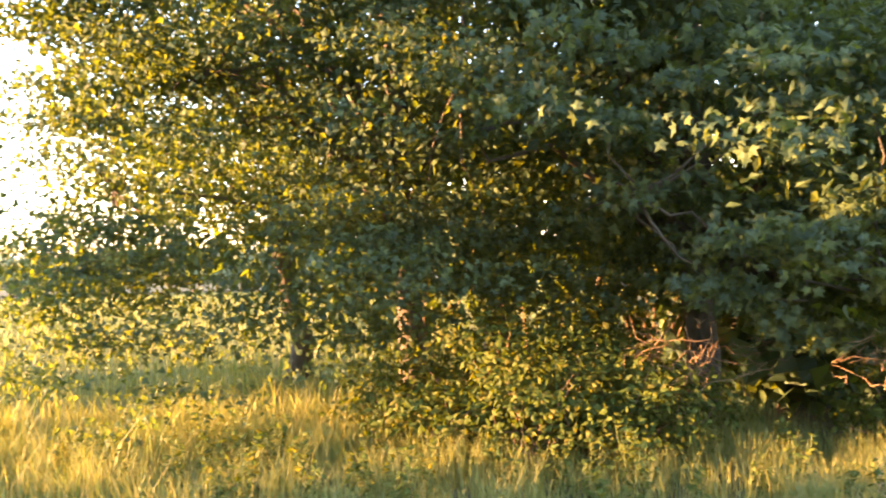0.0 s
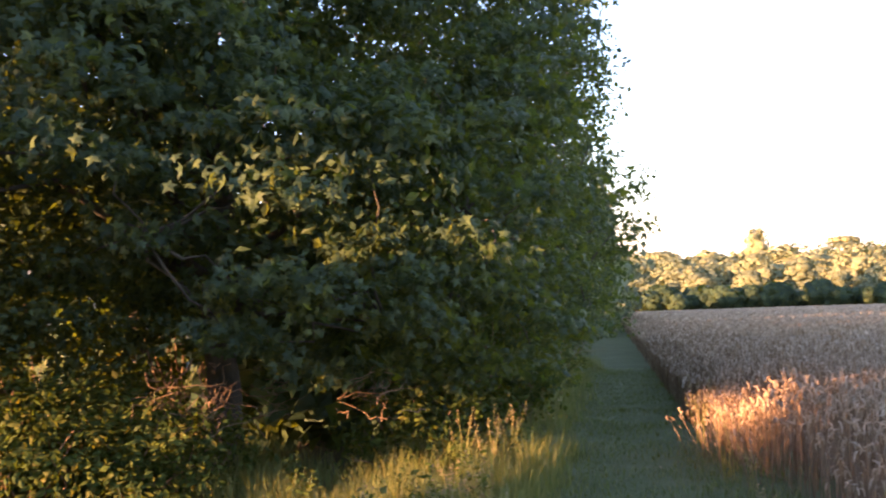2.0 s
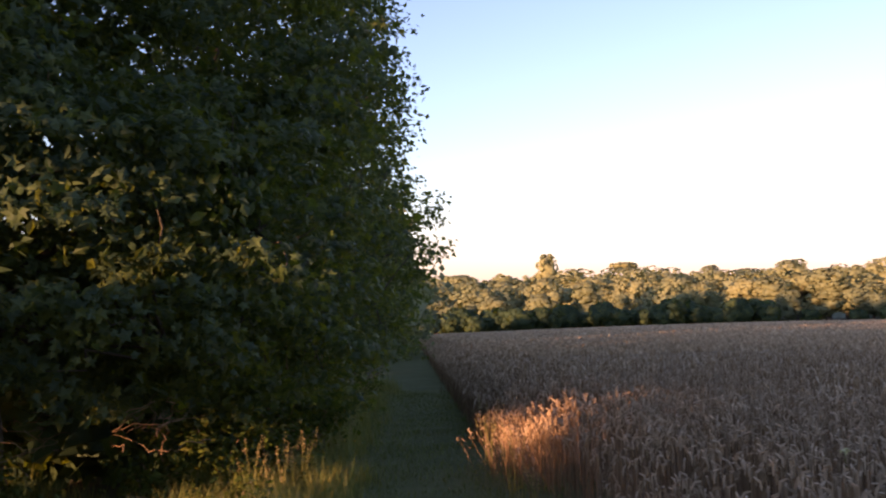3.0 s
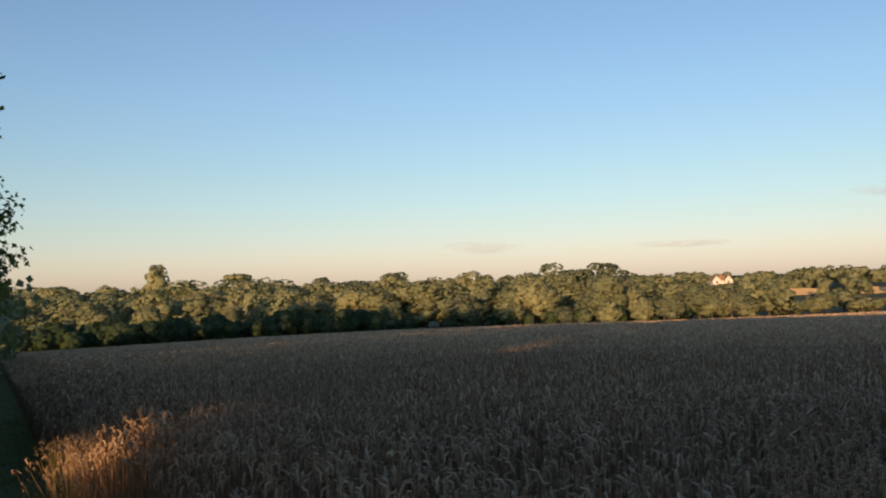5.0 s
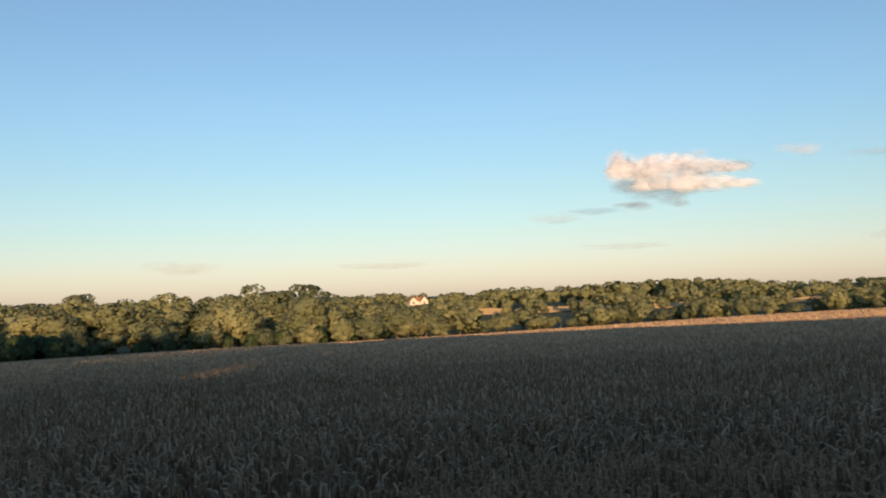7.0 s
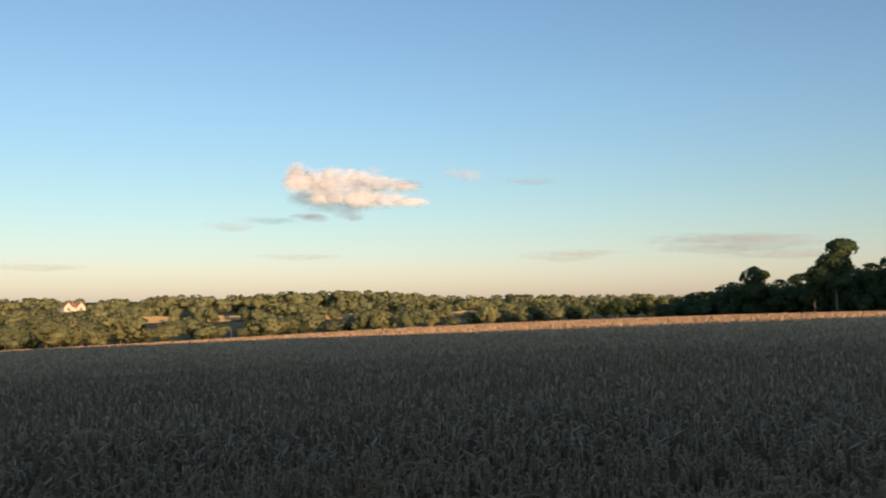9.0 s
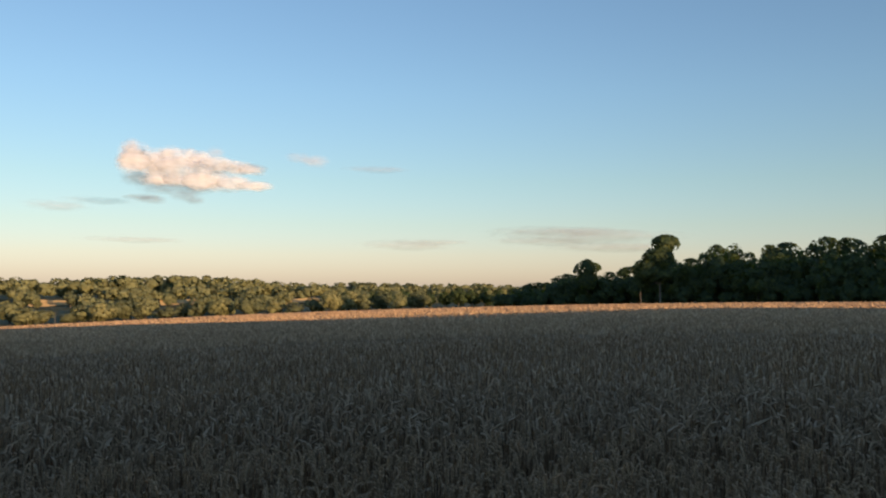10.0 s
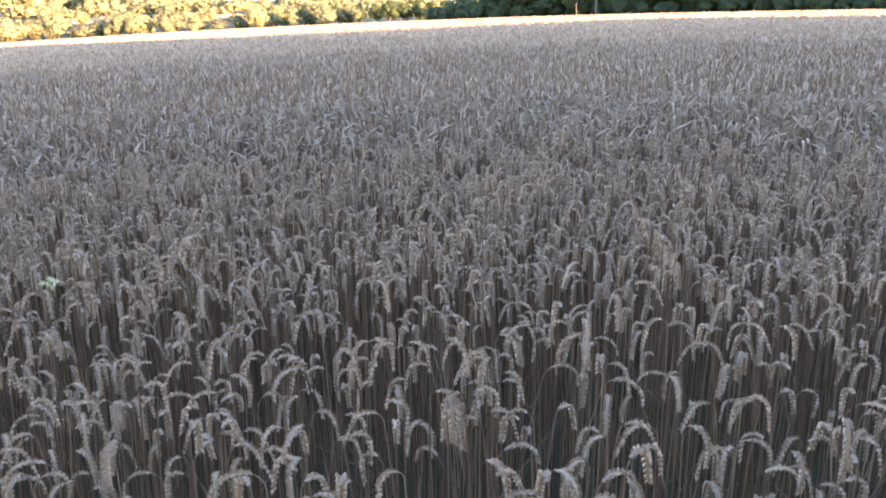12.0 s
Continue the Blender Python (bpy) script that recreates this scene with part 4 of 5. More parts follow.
for at in ((3.25, 6.7, 0.52), (2.0, 6.95, 0.60), (1.7, 7.1, 0.6), (2.4, 7.8, 0.25), (2.9, 8.0, 0.45), (4.0, 8.0, 0.2), (4.7, 8.4, 0.3), (1.2, 7.3, 3.4), (2.6, 7.0, 3.2), (3.6, 7.1, 2.9)):
    dead_branch(g, at, 0.27 if at[2] < 1 else 0.2, 14 if at[2] < 1 else 4)


# ---- far trees ----
def husk(g, lobes, n, size):
    """Coarse sprays just under the outer leaves."""
    which = g.integers(0, len(lobes), n)
    cen, rad = np.array([l[0] for l in lobes])[which], np.array([l[1] for l in lobes])[which]
    d = unit(g.normal(size=(n, 3)))
    return scatter(FLECK, cen + d * rad * g.uniform(0.55, 0.8, (n, 1)), d + 0.4 * g.normal(size=(n, 3)), size * g.uniform(0.7, 1.3, n), g)


def roundness(v, lobes):
    """The way out of the crown at places in it."""
    cen, rad = np.array([l[0] for l in lobes]), np.array([l[1] for l in lobes])
    q = (v[:, None] - cen[None]) / rad[None]
    near = np.argmin((q ** 2).sum(2), 1)
    return unit((v - cen[near]) / rad[near] ** 2)


def rounded(me, normals):
    """Shade the small leaves of a far crown as one soft surface."""
    me.polygons.foreach_set("use_smooth", np.ones(len(me.polygons), bool))
    me.normals_split_custom_set_from_vertices(normals.astype(np.float32))
    return me


def puffs(g, lobes, n, per, size, wide, cores=9, under=150):
    """A crown of rounded billows covered with leaf sprays that face outwards: verts, tris and the billows' centres."""
    vol = np.array([r[0] * r[1] * r[2] for c, r in lobes]) ** (2 / 3)
    which = g.choice(len(lobes), n, p=vol / vol.sum())
    cen, rad = np.array([l[0] for l in lobes])[which], np.array([l[1] for l in lobes])[which]
    d = unit(g.normal(size=(n, 3)) + np.array((0, 0, 0.25)))
    r = np.minimum(wide * g.uniform(0.24, 0.44, n), rad.min(1) * 1.2)
    at = cen + d * np.maximum(rad - r[:, None] * 0.8, rad * 0.3)
    out = unit(g.normal(size=(n, per, 3)) + 0.8 * d[:, None])
    pos = at[:, None] + out * (r[:, None, None] * np.array((1, 1, 0.85)) * g.uniform(0.92, 1.08, (n, per, 1)))
    nor = out + 0.28 * g.normal(size=out.shape) + np.array((0, 0, 0.15))
    v, f = scatter(FLECK, pos.reshape(-1, 3), nor.reshape(-1, 3), size * g.uniform(0.7, 1.4, n * per), g)
    leaf_out = np.repeat(unit(out.reshape(-1, 3) + 0.25 * g.normal(size=(n * per, 3))), 3, 0)
    v, f = joined([(v, f), husk(g, lobes, under, size * 2.3)] + hearts(g, lobes[:cores], 0.42))
    normals = roundness(v, lobes)
    normals[:len(leaf_out)] = unit(0.8 * leaf_out + 0.5 * normals[:len(leaf_out)])
    return v, f, at, normals


def far_kind(g, height, wide, n, style="round", leaf=M_HAZE_LEAF, bark=M_BARK, stout=1.0):
    """A tree for the distance, its foot at the origin: trunk and crown meshes."""
    if style == "round":
        lobes = [((0, 0, height * 0.6), (wide, wide, height * 0.4)), ((wide * 0.45, 0.2 * wide, height * 0.42), (wide * 0.7, wide * 0.7, height * 0.3)),
                 ((-wide * 0.5, -0.3 * wide, height * 0.45), (wide * 0.65, wide * 0.65, height * 0.32)), ((0.1 * wide, -0.5 * wide, height * 0.3), (wide * 0.8, wide * 0.7, height * 0.27))]
    elif style == "bush":
        lobes = [((0, 0, height * 0.5), (wide, wide, height * 0.5))]
    elif style == "crooked":
        lobes = [((0.25 * wide, 0, height * 0.86), (wide * 0.62, wide * 0.6, height * 0.14)), ((-0.05 * wide, 0, height * 0.66), (wide * 0.7, wide * 0.7, height * 0.17)),
                 ((-0.55 * wide, 0, height * 0.5), (wide * 0.75, wide * 0.7, height * 0.15)), ((0.1 * wide, 0, height * 0.42), (wide * 0.6, wide * 0.6, height * 0.12))]
    elif style == "flat":
        lobes = [((0, 0, height * 0.93), (wide, wide, height * 0.045)), ((wide * 0.5, 0, height * 0.86), (wide * 0.45, wide * 0.45, height * 0.03)), ((-wide * 0.5, 0, height * 0.85), (wide * 0.4, wide * 0.4, height * 0.03))]
    elif style == "open":
        lobes = [((0, 0, height * 0.7), (wide * 0.8, wide * 0.8, height * 0.28)), ((wide * 0.5, 0, height * 0.45), (wide * 0.6, wide * 0.6, height * 0.2)), ((-wide * 0.5, 0, height * 0.5), (wide * 0.5, wide * 0.5, height * 0.2))]
    else:
        lobes = [((0, 0, height * 0.76), (wide * 0.9, wide * 0.9, height * 0.24)), ((0, 0, height * 0.62), (wide * 0.9, wide * 0.9, height * 0.25)), ((0, 0, height * 0.35), (wide * 0.75, wide * 0.75, height * 0.3))]
    v, f, at, normals = puffs(g, lobes, int(n * 0.42), 54, 0.62, wide)
    tv, tf = tube(wiggle(g, (0, 0, -0.6), (0, 0, height * 0.75), 4, 0.12), [k * stout * height for k in (0.035, 0.028, 0.022, 0.014, 0.005)], 6)
    pieces = [(tv, tf)] + [tube(wiggle(g, (0, 0, height * 0.3), e, 3, 0.2), [0.012 * height, 0.009 * height, 0.006 * height, 0.002 * height], 4) for e in at[:6]]
    tv, tf = joined(pieces)
    return mesh_of("trunk", tv, tf, [bark], smooth=True), rounded(mesh_of("crown", v, f, [leaf]), normals)


g = np.random.default_rng(53)
# bush and dark kinds take the darker maple leaf to stand for shade
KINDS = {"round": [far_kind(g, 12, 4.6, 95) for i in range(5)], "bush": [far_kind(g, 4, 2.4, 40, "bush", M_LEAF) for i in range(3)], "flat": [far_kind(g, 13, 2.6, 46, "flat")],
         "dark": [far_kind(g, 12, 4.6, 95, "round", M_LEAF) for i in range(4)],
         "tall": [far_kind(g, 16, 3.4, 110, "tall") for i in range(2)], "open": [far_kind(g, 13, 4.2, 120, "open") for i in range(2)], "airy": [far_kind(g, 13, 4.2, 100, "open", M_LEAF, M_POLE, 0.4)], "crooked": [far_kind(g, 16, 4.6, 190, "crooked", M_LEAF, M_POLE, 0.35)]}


def far_tree(style, right, dist, height=None, label="broad green tree in the valley beyond the wheat", wide=None, group="trees beyond the field", sink=0.0):
    base = {"round": 12, "bush": 4, "flat": 13, "tall": 16, "open": 13, "airy": 13, "crooked": 16, "dark": 12}[style]
    x, y = polar(right, dist)
    trunk, crown = KINDS[style][g.integers(len(KINDS[style]))]
    tree = thing("bush" if style == "bush" else "tree", (0, 0, 0), label, "bush" if style == "bush" else "tree", group)
    k = (height or base) / base
    w = wide or k * g.uniform(0.9, 1.15)
    tree.matrix_basis = pose(x, y, float(land(x, y)) - sink, 0, 0, -right if style == "crooked" else g.uniform(0, 360)) @ Matrix.Diagonal((w, w, k, 1))
    part("trunk", trunk, tree)
    part("crown", crown, tree)
    return tree


SKYLINE = [(28, 0.5), (39.5, 0.5), (43, 0.75), (45.5, 0.6), (50, 0.62), (55, 0.5), (60, 0.3), (63.6, 0.5), (66.8, 0.75), (70, 0.85), (74, 0.95), (78, 0.6), (81, 0.35), (82.6, 0.0), (83.3, -0.55),
           (85.4, -0.55), (86, -0.3), (90, -0.4)]
WOOD_TOP = [(120, -0.3), (124.3, 0.25), (125.4, 0.6), (127, 0.95), (129.7, 0.9), (131, 1.5), (134.5, 2.1), (136, 2.55), (138.3, 3.0), (141, 2.8), (144, 3.45), (148, 3.2), (180, 3.2)]


def reach(table, right, dist):
    """The height that a tree needs at a distance to stand as high as the table says, in degrees."""
    x, y = polar(right, dist)
    return 1.6 + dist * math.tan(radians(float(np.interp(right, [p[0] for p in table], [p[1] for p in table])))) - float(land(x, y))


# belt along the foot of the field
for a in np.arange(30, 87, 1.5):
    h = g.uniform(3.5, 5.0) if 82.5 < a < 86.5 else g.uniform(6, 11.5)
    far_tree(g.choice(["round", "round", "round", "open", "tall"]), a + g.normal() * 0.5, float(field_end(a)) + g.uniform(18, 40), h, wide=max(0.5, h / 12) * g.uniform(0.95, 1.5))
for a in np.arange(30, 88, 1.3):
    b, d = a + g.normal() * 0.3, float(field_end(a)) + g.uniform(45, 80)
    h = reach(SKYLINE, b, d) * g.uniform(0.70, 1.10)
    far_tree("round", b, d, h, wide=min(1.5, max(0.7, h / 10)) * g.uniform(0.9, 1.45))
for a in np.concatenate([np.arange(31, 62, 0.8), np.arange(64, 82, 1.9)]):
    far_tree("bush", a + g.normal() * 0.4, float(field_end(a)) + g.uniform(6, 14), g.uniform(3.4, 5.4) if a < 62 else g.uniform(2.5, 4.2), "rounded hedge bush at the field's foot")
for a, h in ((70.8, 5.5), (74.3, 4.2), (75.6, 3.4), (77.2, 5.0), (79.4, 5.0), (81.2, 6.0)):
    far_tree("round", a, 172, h, "small round tree standing at the field's edge", h / 10)
for a in np.arange(86.5, 117, 1.15):
    low = min(abs(a - b) for b in (89.2, 93.4, 101.1, 109.3))
    far_tree("round", a + g.normal() * 0.15, 285 + g.uniform(0, 30), g.uniform(4.4, 6.6) if low < 1.3 else g.uniform(6.5, 9.0), wide=g.uniform(0.65, 0.95))
for a in np.arange(82.9, 86.0, 0.42):
    far_tree("round", a + g.normal() * 0.1, 436 + g.uniform(-8, 8), g.uniform(8.6, 9.9), "tree standing before the white house", wide=g.uniform(0.55, 0.8))
for a, h in ((87.9, 9), (90.2, 8), (92.0, 11), (92.5, 10), (94.6, 10), (95.4, 9), (100.4, 9), (107.9, 10), (110.6, 9)):
    far_tree("round", a, 505 + g.uniform(-10, 10), h * 0.95, "tree at the edge of a mown field on the hillside", wide=h / 12)
far_tree("tall", 47.8, 262, 21.0, "tall dark rounded tree above the wood", 1.05)
far_tree("flat", 52.8, 300, 18.4, "flat-topped tree above the wood", 1.7)
far_tree("round", 58.4, 215, 14)
far_tree("round", 73.9, 225, 16.5)

# the upper wood carried on unseen, added tall to shade its own edge
for x in np.arange(-70, 36, 7.0):
    y = -145 + 0.12 * (x - 30)
    far_tree("round", float(bearing(x, y)), math.hypot(x - CX, y - CY), g.uniform(20, 22), "unseen tall tree added to shade the upper wood", wide=1.4, group="trees of the upper wood")

# the wood at the field's higher end
for i, x in enumerate(np.arange(40, 200, 4.2)):
    y = -150 + 0.12 * (x - 30)
    d, a = math.hypot(x - CX, y - CY) + g.uniform(0, 5), float(bearing(x, y))
    h = reach(WOOD_TOP, a, d)
    far_tree("dark", a, d, h * g.uniform(0.70, 0.95), "tree darkened for shade in a row along the top of the field", wide=g.uniform(0.75, 0.95), group="trees of the upper wood")
    if i % 3:
        far_tree("dark", a + 0.6, d + 13, reach(WOOD_TOP, a + 0.6, d + 13) * g.uniform(0.92, 1.05), "tree darkened for shade in a row along the top of the field", wide=g.uniform(0.95, 1.25), group="trees of the upper wood")
far_tree("airy", 131.1, 195, 8.0, "slender tree with a bare stem before the wood", 0.55, group="trees of the upper wood")
far_tree("airy", 127.7, 214, 11.9, "upright airy tree at the end of the wood", group="trees of the upper wood")
for a in np.arange(122, 150, 0.8):
    far_tree("bush", a + g.normal() * 0.2, float(field_end(a)) + g.uniform(0, 4), g.uniform(2.6, 4.2), "dark thorn bush along the foot of the wood", group="bushes of the upper wood")
far_tree("crooked", 132.3, 193, 15.6, "tall crooked tree over the wood", 1.0, group="trees of the upper wood")
for a in np.arange(111, 126, 0.9):
    far_tree("dark", a, 345 + g.uniform(-10, 20), g.uniform(6.5, 8.5), "low tree darkened for shade in a far hedge", group="trees beyond the field")
for a, d, h in ((131.1, 186, 3.2), (72.2, 170, 2.0), (76.9, 171, 2.4), (80.7, 170, 3.0), (93.8, 270, 4.0)):
    x, y = polar(a, d)
    v, f = tube(wiggle(g, (0, 0, -0.4), (0.15, 0, h), 4, 0.04), [0.075, 0.07, 0.065, 0.06, 0.04], 6)
    stump = new("bare_trunk", mesh_of("bare_trunk", v, f, [M_POLE], smooth=True))
    stump.location = (x, y, float(land(x, y)))
    tagged(stump, "pale bare trunk standing at the far edge of the wheat", "tree trunk", "bare trunks at the field edge")
# a hedge beyond the open meadow
for a in np.arange(-42, -6, 1.5):
    far_tree("round", a, 150 + g.uniform(-4, 8), g.uniform(7, 9), "hedge tree beyond the open meadow", group="trees beyond the meadow")


# woods on the far hillside, too many to count
FAR_TOP = [(28, 0.3), (40, 0.3), (60, 0.2), (75, 0.3), (84, 0.2), (88, 0.15), (96.4, 0.42), (101, 0.55), (105, 0.3), (108, 0.12), (112, 0.12), (116, 0.08), (124, 0.08), (128, 0.1)]


def far_woods():
    vs, outs = [], []

    def put(a, d, k, wide):
        x, y = polar(a, d)
        lobes = [((0, 0, 5.6), (3.9, 3.9, 4.4))] + [((g.normal() * 2.6, g.normal() * 2.6, g.uniform(3, 7.6)), (g.uniform(1.8, 3.2),) * 2 + (g.uniform(1.6, 3.0),)) for q in range(3)]
        v, f, at, normals = puffs(g, lobes, 18, 18, 1.2, 4.2, 1, 50)
        vs.append((v * np.array((wide, wide, k)) + np.array((x, y, float(land(x, y)))), f))
        outs.append(normals)

    while len(vs) < 330:
        a, d = g.uniform(28, 122), 260 * math.exp(g.uniform(0, 0.95))
        clear = any(abs(a - b) < w and lo < d < hi for b, w, lo, hi in ((84.3, 1.7, 240, 452), (89.2, 1.2, 240, 562), (93.4, 1.6, 240, 562), (101.1, 1.2, 240, 562), (109.3, 1.8, 240, 562), (47, 1.4, 240, 420)))
        if clear or (a > 114 and d < 420) or d < float(field_end(a)) * 1.25:
            continue
        k = g.uniform(0.5, 0.85) if d < 515 and a > 83 else g.uniform(0.8, 1.2)
        put(a, d, k, k * g.uniform(1.0, 1.4))
    for a in np.arange(28, 127, 0.5):
        d = g.uniform(620, 800)
        k = reach(FAR_TOP, a, d) / 10.2 * g.uniform(0.86, 1.16)
        put(a + g.normal() * 0.2, d, max(k, 0.5), max(k, 0.6) * g.uniform(1.0, 1.5))
    v, f = joined(vs)
    tagged(new("far_woods", rounded(mesh_of("far_woods", v, f, [M_HAZE_LEAF]), np.concatenate(outs))), "broadleaf woods on the far hillside in evening sun", "woods", kind="stuff")


far_woods()


def far_field(right, half, d0, d1, label):
    """A mown field on the hillside."""
    degs = np.linspace(right - half, right + half, 8)
    rows = np.linspace(d0, d1, 60)
    tagged(ring_sheet("stubble_field", M_STUBBLE, rows, degs, land, 0.4, lambda x, y: 0.35 * (np.arange(60) % 2)[:, None] + 0.10 * (np.hypot(x - CX, y - CY) - d0) + 0.5 * np.sin(x * 0.11 + y * 0.17), False), label, "field", kind="structure")


for right, half, d0, d1 in ((47, 1.2, 395, 420), (86.3, 0.9, 535, 560), (89.2, 1.3, 535, 562), (93.4, 1.8, 535, 562), (101.1, 1.3, 535, 562), (109.3, 2.2, 540, 562)):
    far_field(right, half, d0, d1, "tan mown field among the woods on the hillside")
tagged(ring_sheet("meadow_field", M_MEADOW, np.geomspace(7, 146, 40), np.arange(-78, 12, 2.0), land, 0.06), "golden dry meadow open to the sun", "meadow", kind="structure")


# ---- the white house ----
def box(lo, hi):
    (x0, y0, z0), (x1, y1, z1) = lo, hi
    v = np.array([(x, y, z) for z in (z0, z1) for y in (y0, y1) for x in (x0, x1)], float)
    f = np.array([(0, 2, 3, 1), (4, 5, 7, 6), (0, 1, 5, 4), (2, 6, 7, 3), (0, 4, 6, 2), (1, 3, 7, 5)])
    return v, f


def house():
    right, dist = 84.3, 455
    x, y = polar(right, dist)
    h = thing("house", (0, 0, 0), "white rendered house with two gables and a tiled roof among trees", "house")
    h.matrix_basis = pose(x, y, float(land(x, y)) + 6.4, 0, 0, -right + 14) @ Matrix.Scale(0.86, 4)
    for gx in (-3.4, 3.4):
        w, d, e, t = 2.3, 4.0, 5.0, 7.6
        v = [(gx - w, -d, -9), (gx + w, -d, -9), (gx + w, -d, e), (gx, -d, t), (gx - w, -d, e), (gx - w, d, -9), (gx + w, d, -9), (gx + w, d, e), (gx, d, t), (gx - w, d, e)]
        bm = bmesh.new()
        q = [bm.verts.new(p) for p in v]
        for loop in ((0, 1, 2, 3, 4), (9, 8, 7, 6, 5), (1, 6, 7, 2), (5, 0, 4, 9)):
            bm.faces.new([q[i] for i in loop])
        me = bpy.data.meshes.new("gable_wall")
        bm.to_mesh(me)
        bm.free()
        me.materials.append(M_WHITE)
        wall = part("gable_wall", me, h)
        for sg in (-1, 1):
            p = np.array([(gx, -d - 0.3, t + 0.15), (gx + sg * (w + 0.35), -d - 0.3, e - 0.3), (gx + sg * (w + 0.35), d, e - 0.3), (gx, d, t + 0.15)])
            rv = np.concatenate([p, p + (0, 0, 0.18)])
            rf = np.array([(0, 1, 2, 3), (7, 6, 5, 4), (0, 4, 5, 1), (1, 5, 6, 2), (2, 6, 7, 3), (3, 7, 4, 0)])
            part("roof", mesh_of("roof", rv, rf, [M_TILE]), h)
        for wz in (0.9, 3.4):
            part("window", mesh_of("window", *box((gx - 0.6, -d - 0.05, wz), (gx + 0.6, -d + 0.1, wz + 1.2)), [M_BARK]), wall, "dark window")
    part("wall", mesh_of("wall", *box((-1.4, -2.0, -9), (1.4, 3.8, 5.0)), [M_WHITE]), h)
    p = np.array([(-2.4, -2.3, 4.8), (2.4, -2.3, 4.8), (2.4, 1.0, 7.0), (-2.4, 1.0, 7.0)])
    part("roof", mesh_of("roof", np.concatenate([p, p + (0, 0, 0.2)]), np.array([(0, 1, 2, 3), (7, 6, 5, 4), (0, 4, 5, 1), (1, 5, 6, 2), (2, 6, 7, 3), (3, 7, 4, 0)]), [M_TILE]), h)
    part("chimney", mesh_of("chimney", *box((-0.4, 0.6, 6), (0.4, 1.3, 8.6)), [M_TILE]), h)


house()


# ---- clouds ----
def soft_material(name, color, thick, grain, edge, most):
    """Vapour that thins out towards the rim of its puff."""
    m, n, l, b = material(name)
    b.inputs["Base Color"].default_value, b.inputs["Roughness"].default_value = (*color, 1), 1.0
    b.inputs["Specular IOR Level"].default_value = 0.0
    co, sep = n.new("ShaderNodeTexCoord"), n.new("ShaderNodeSeparateXYZ")
    l.new(co.outputs["Generated"], sep.inputs[0])
    square = []
    for axis in ("X", "Z"):
        a = n.new("ShaderNodeMath")
        a.operation = "MULTIPLY_ADD"
        a.inputs[1].default_value, a.inputs[2].default_value = 2.0, -1.0
        q = n.new("ShaderNodeMath")
        q.operation = "POWER"
        q.inputs[1].default_value = 2.0
        l.new(sep.outputs[axis], a.inputs[0])
        l.new(a.outputs[0], q.inputs[0])
        square.append(q)
    total = n.new("ShaderNodeMath")
    total.operation = "ADD"
    l.new(square[0].outputs[0], total.inputs[0])
    l.new(square[1].outputs[0], total.inputs[1])
    tex = noise_tex(n, l, grain, 6, 0.65, (0.35, 1.0, 1.3))
    rag = n.new("ShaderNodeMath")
    rag.operation = "MULTIPLY_ADD"
    rag.inputs[1].default_value = 2.2
    l.new(tex.outputs[0], rag.inputs[0])
    l.new(total.outputs[0], rag.inputs[2])
    r = ramp(n, [(0.0, (0, 0, 0)), (1.0, (1, 1, 1))])
    r.color_ramp.interpolation = "EASE"
    shift = n.new("ShaderNodeMath")
    shift.operation, shift.use_clamp = "MULTIPLY_ADD", True
    shift.inputs[1].default_value, shift.inputs[2].default_value = 1.0 / edge, 1.0 - thick
    l.new(rag.outputs[0], shift.inputs[0])
    l.new(shift.outputs[0], r.inputs[0])
    clear, mx = n.new("ShaderNodeBsdfTransparent"), n.new("ShaderNodeMixShader")
    full = n.new("ShaderNodeMath")
    full.operation = "MULTIPLY_ADD"
    full.inputs[1].default_value, full.inputs[2].default_value = most, 1.0 - most
    l.new(r.outputs[0], full.inputs[0])
    l.new(full.outputs[0], mx.inputs[0])
    l.new(b.outputs[0], mx.inputs[1])
    l.new(clear.outputs[0], mx.inputs[2])
    l.new(mx.outputs[0], n["Material Output"].inputs[0])
    return m


M_PUFF = soft_material("cloud_puff", (0.60, 0.67, 0.80), 1.66, 0.016, 1.2, 0.96)
M_WISP = soft_material("cloud_wisp", (0.56, 0.56, 0.64), 1.50, 0.016, 1.3, 0.45)
# a darker vapour than the puffs: the cloud's shade is in the colour
M_SHADE_SHRED = soft_material("cloud_shade_shred", (0.20, 0.25, 0.33), 1.50, 0.018, 1.3, 0.62)
M_STREAK = soft_material("cloud_streak", (0.36, 0.34, 0.39), 1.56, 0.014, 1.3, 0.30)


def bowl(cx, cz, sx, sz, k, rough, seed):
    """The billowing half of a puff that faces the field."""
    bm = bmesh.new()
    made = bmesh.ops.create_icosphere(bm, subdivisions=4, radius=1.0)["verts"]
    for v in made:
        n = v.co.normalized()
        p = Vector((cx + n.x * sx, n.y * 0.16 * (sx + sz), cz + n.z * sz))
        v.co = (p + n * noise.fractal(p * 1.8 + seed, 1.0, 2.0, 3) * rough) * k
    bmesh.ops.delete(bm, geom=[v for v in made if v.co.y > 0.02 * k], context="VERTS")
    for f in bm.faces:
        f.smooth = True
    me = bpy.data.meshes.new("puff")
    bm.to_mesh(me)
    bm.free()
    return me


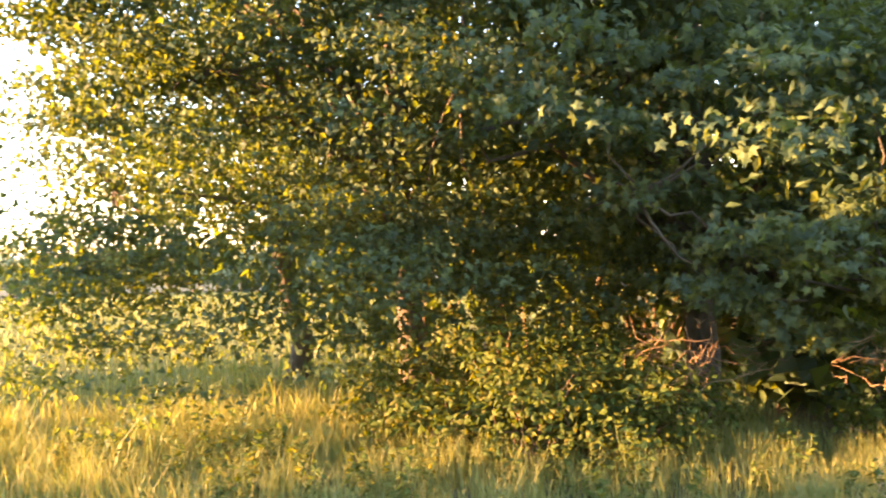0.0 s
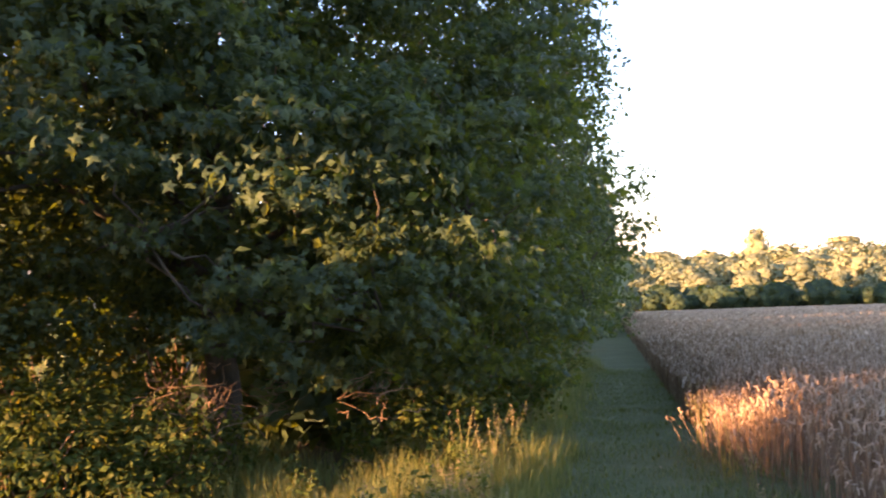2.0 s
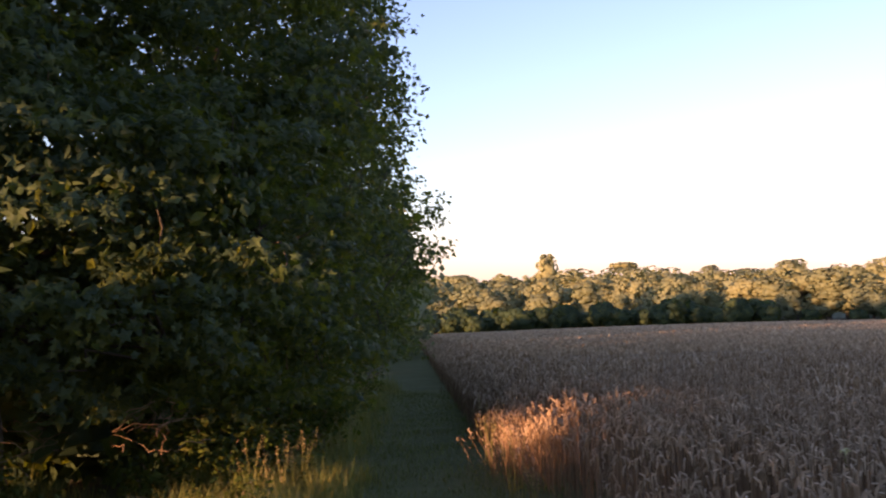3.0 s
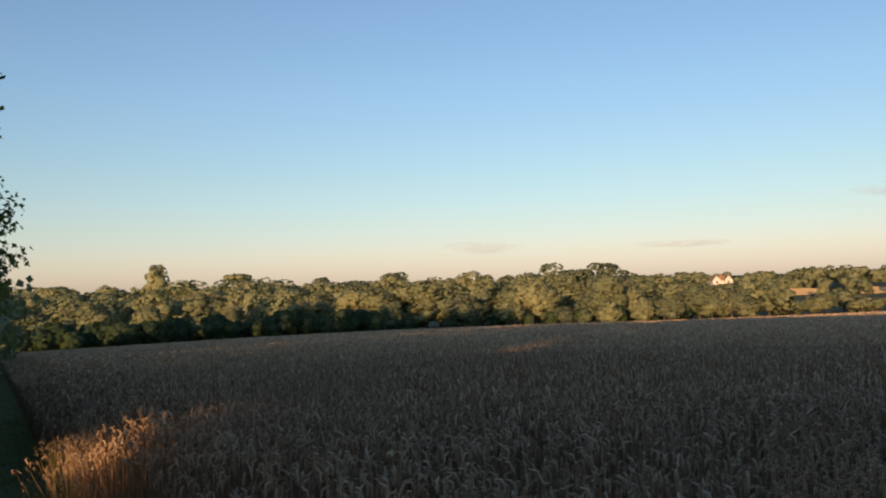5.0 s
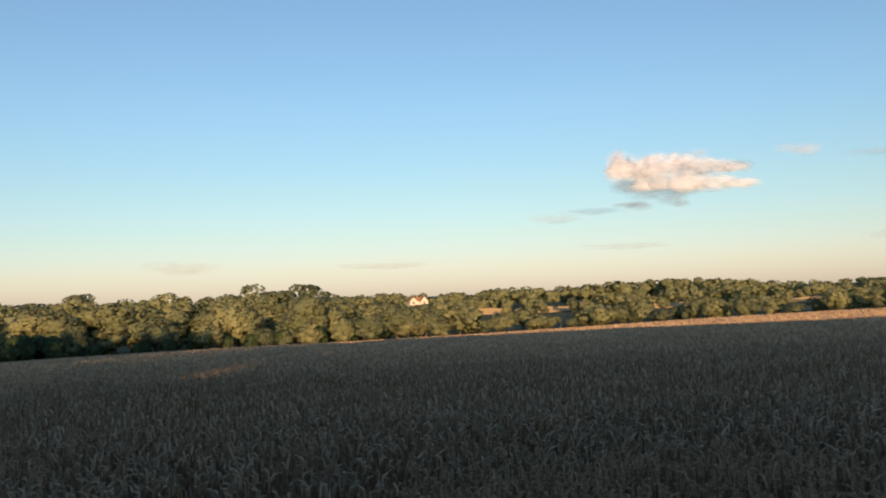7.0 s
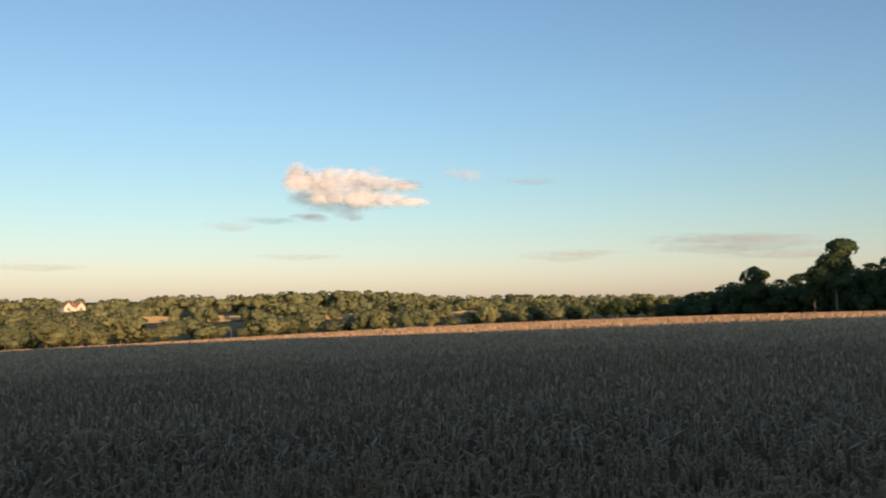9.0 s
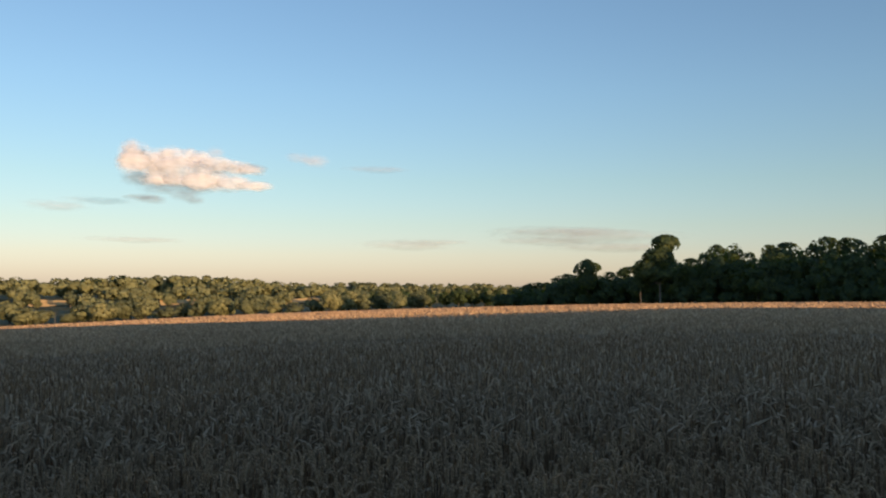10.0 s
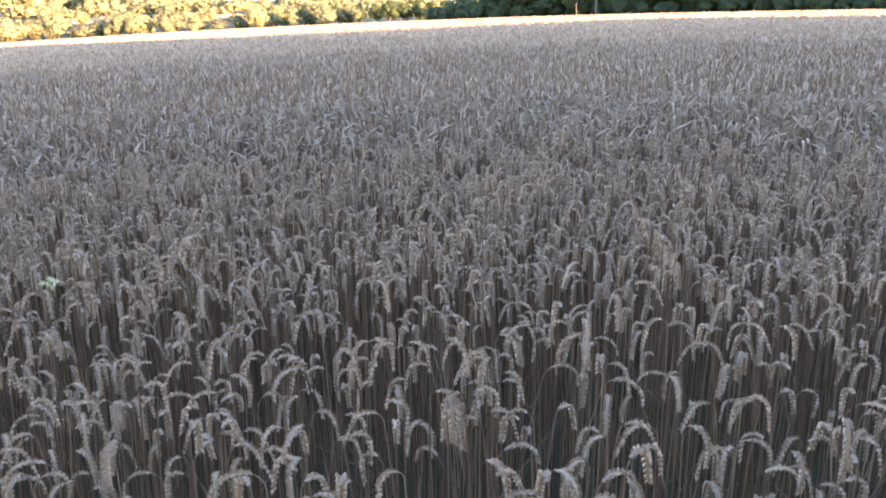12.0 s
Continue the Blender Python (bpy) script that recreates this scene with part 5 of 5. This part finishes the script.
def cloud(right, up, dist, lobes, label, mat, rough=0.05):
    """A cloud; lobes are (to the right, up, size across, size up) in degrees."""
    x, y = polar(right, dist)
    ob = thing("cloud", (0, 0, 0), label, "cloud")
    ob.matrix_basis = pose(x, y, 1.6 + dist * math.tan(radians(up)), 0, 0, -right)
    k, seed = dist * math.tan(radians(1)), Vector((right, 0, up))
    for i, (cx, cz, sx, sz) in enumerate(lobes):
        me = bowl(cx * 1.10 + 0.1, cz * 1.1 - 0.22, sx * 1.7, sz * 1.75, k, rough, seed)
        me.materials.append(mat)
        part("puff", me, ob).location = (0, -0.12 * k * (i % 5), 0)
    return ob


# the lone cumulus: a bright rounded head, billows behind it, two prongs trailing, torn grey shreds below
puffy = [(-3.6, 0.90, 0.66, 0.62), (-3.5, 0.75, 0.62, 0.60), (-3.4, 0.85, 0.50, 0.48), (-3.55, 0.80, 0.45, 0.45), (-3.45, 0.40, 0.75, 0.58), (-2.95, 0.85, 0.55, 0.55), (-2.6, 0.25, 0.8, 0.5), (-2.1, 0.60, 0.72, 0.66), (-1.5, 0.75, 0.62, 0.58), (-1.2, 0.20, 0.95, 0.55),
         (-0.5, 0.62, 0.70, 0.52), (0.25, 0.68, 0.65, 0.42), (-1.9, -0.05, 0.9, 0.5), (0.1, 0.1, 0.9, 0.4), (1.2, 0.42, 0.85, 0.40), (2.2, 0.38, 0.85, 0.36), (3.2, 0.26, 0.85, 0.24),
         (-1.9, -0.50, 0.95, 0.42), (-0.9, -0.45, 0.9, 0.46), (0.1, -0.55, 0.9, 0.46), (1.1, -0.45, 0.95, 0.46), (2.1, -0.58, 0.95, 0.36), (3.2, -0.74, 0.9, 0.24)]
cloud(101.8, 7.4, 3200, puffy, "lone white cumulus cloud tinted peach by evening sun", M_PUFF, 0.12)
# shaded underside of the cumulus, painted as grey vapour and shreds
cloud(101.8, 6.5, 3250, [(-3.0, 0.40, 0.9, 0.42), (-2.0, 0.0, 1.1, 0.40), (-0.8, -0.05, 1.1, 0.40), (0.3, 0.05, 1.0, 0.34), (0.5, 1.0, 0.9, 0.42), (1.5, 1.10, 1.1, 0.30), (2.9, 1.15, 0.9, 0.24)], "vapour coloured grey for shade behind the white cloud", M_SHADE_SHRED, 0.08)
cloud(101.8, 5.55, 3150, [(-3.0, 0.15, 0.8, 0.16), (-2.45, -0.02, 0.7, 0.20), (-0.5, 0.22, 0.8, 0.28), (-0.15, 0.05, 0.6, 0.20)], "torn shreds under the white cloud, coloured grey for shade", M_SHADE_SHRED, 0.08)
cloud(109, 8.5, 3400, [(-0.5, 0.05, 0.8, 0.24), (0.35, -0.08, 0.7, 0.30)], "small thin peach-coloured cloud", M_WISP)
cloud(102.9, 8.75, 3400, [(0, 0, 0.5, 0.25)], "small thin peach-coloured cloud", M_WISP)
# long thin streaks low in the sky
for right, up, wide, high in ((68.9, 2.5, 1.8, 0.20), (115.5, 2.9, 2.2, 0.16), (117.0, 3.1, 2.0, 0.10), (126.0, 3.85, 3.4, 0.16), (127.5, 3.55, 4.2, 0.22), (125.0, 3.2, 2.6, 0.14), (129.5, 2.8, 3.0, 0.16),
                              (93.5, 5.0, 1.4, 0.16), (113.5, 7.9, 1.6, 0.12), (98.0, 3.0, 2.2, 0.10), (96.0, 5.4, 1.6, 0.12), (82.0, 2.3, 2.4, 0.10)):
    cloud(right, up, 3800, [(0, 0, wide, high * 1.5)], "thin grey-pink streak of cloud low in the evening sky", M_STREAK)
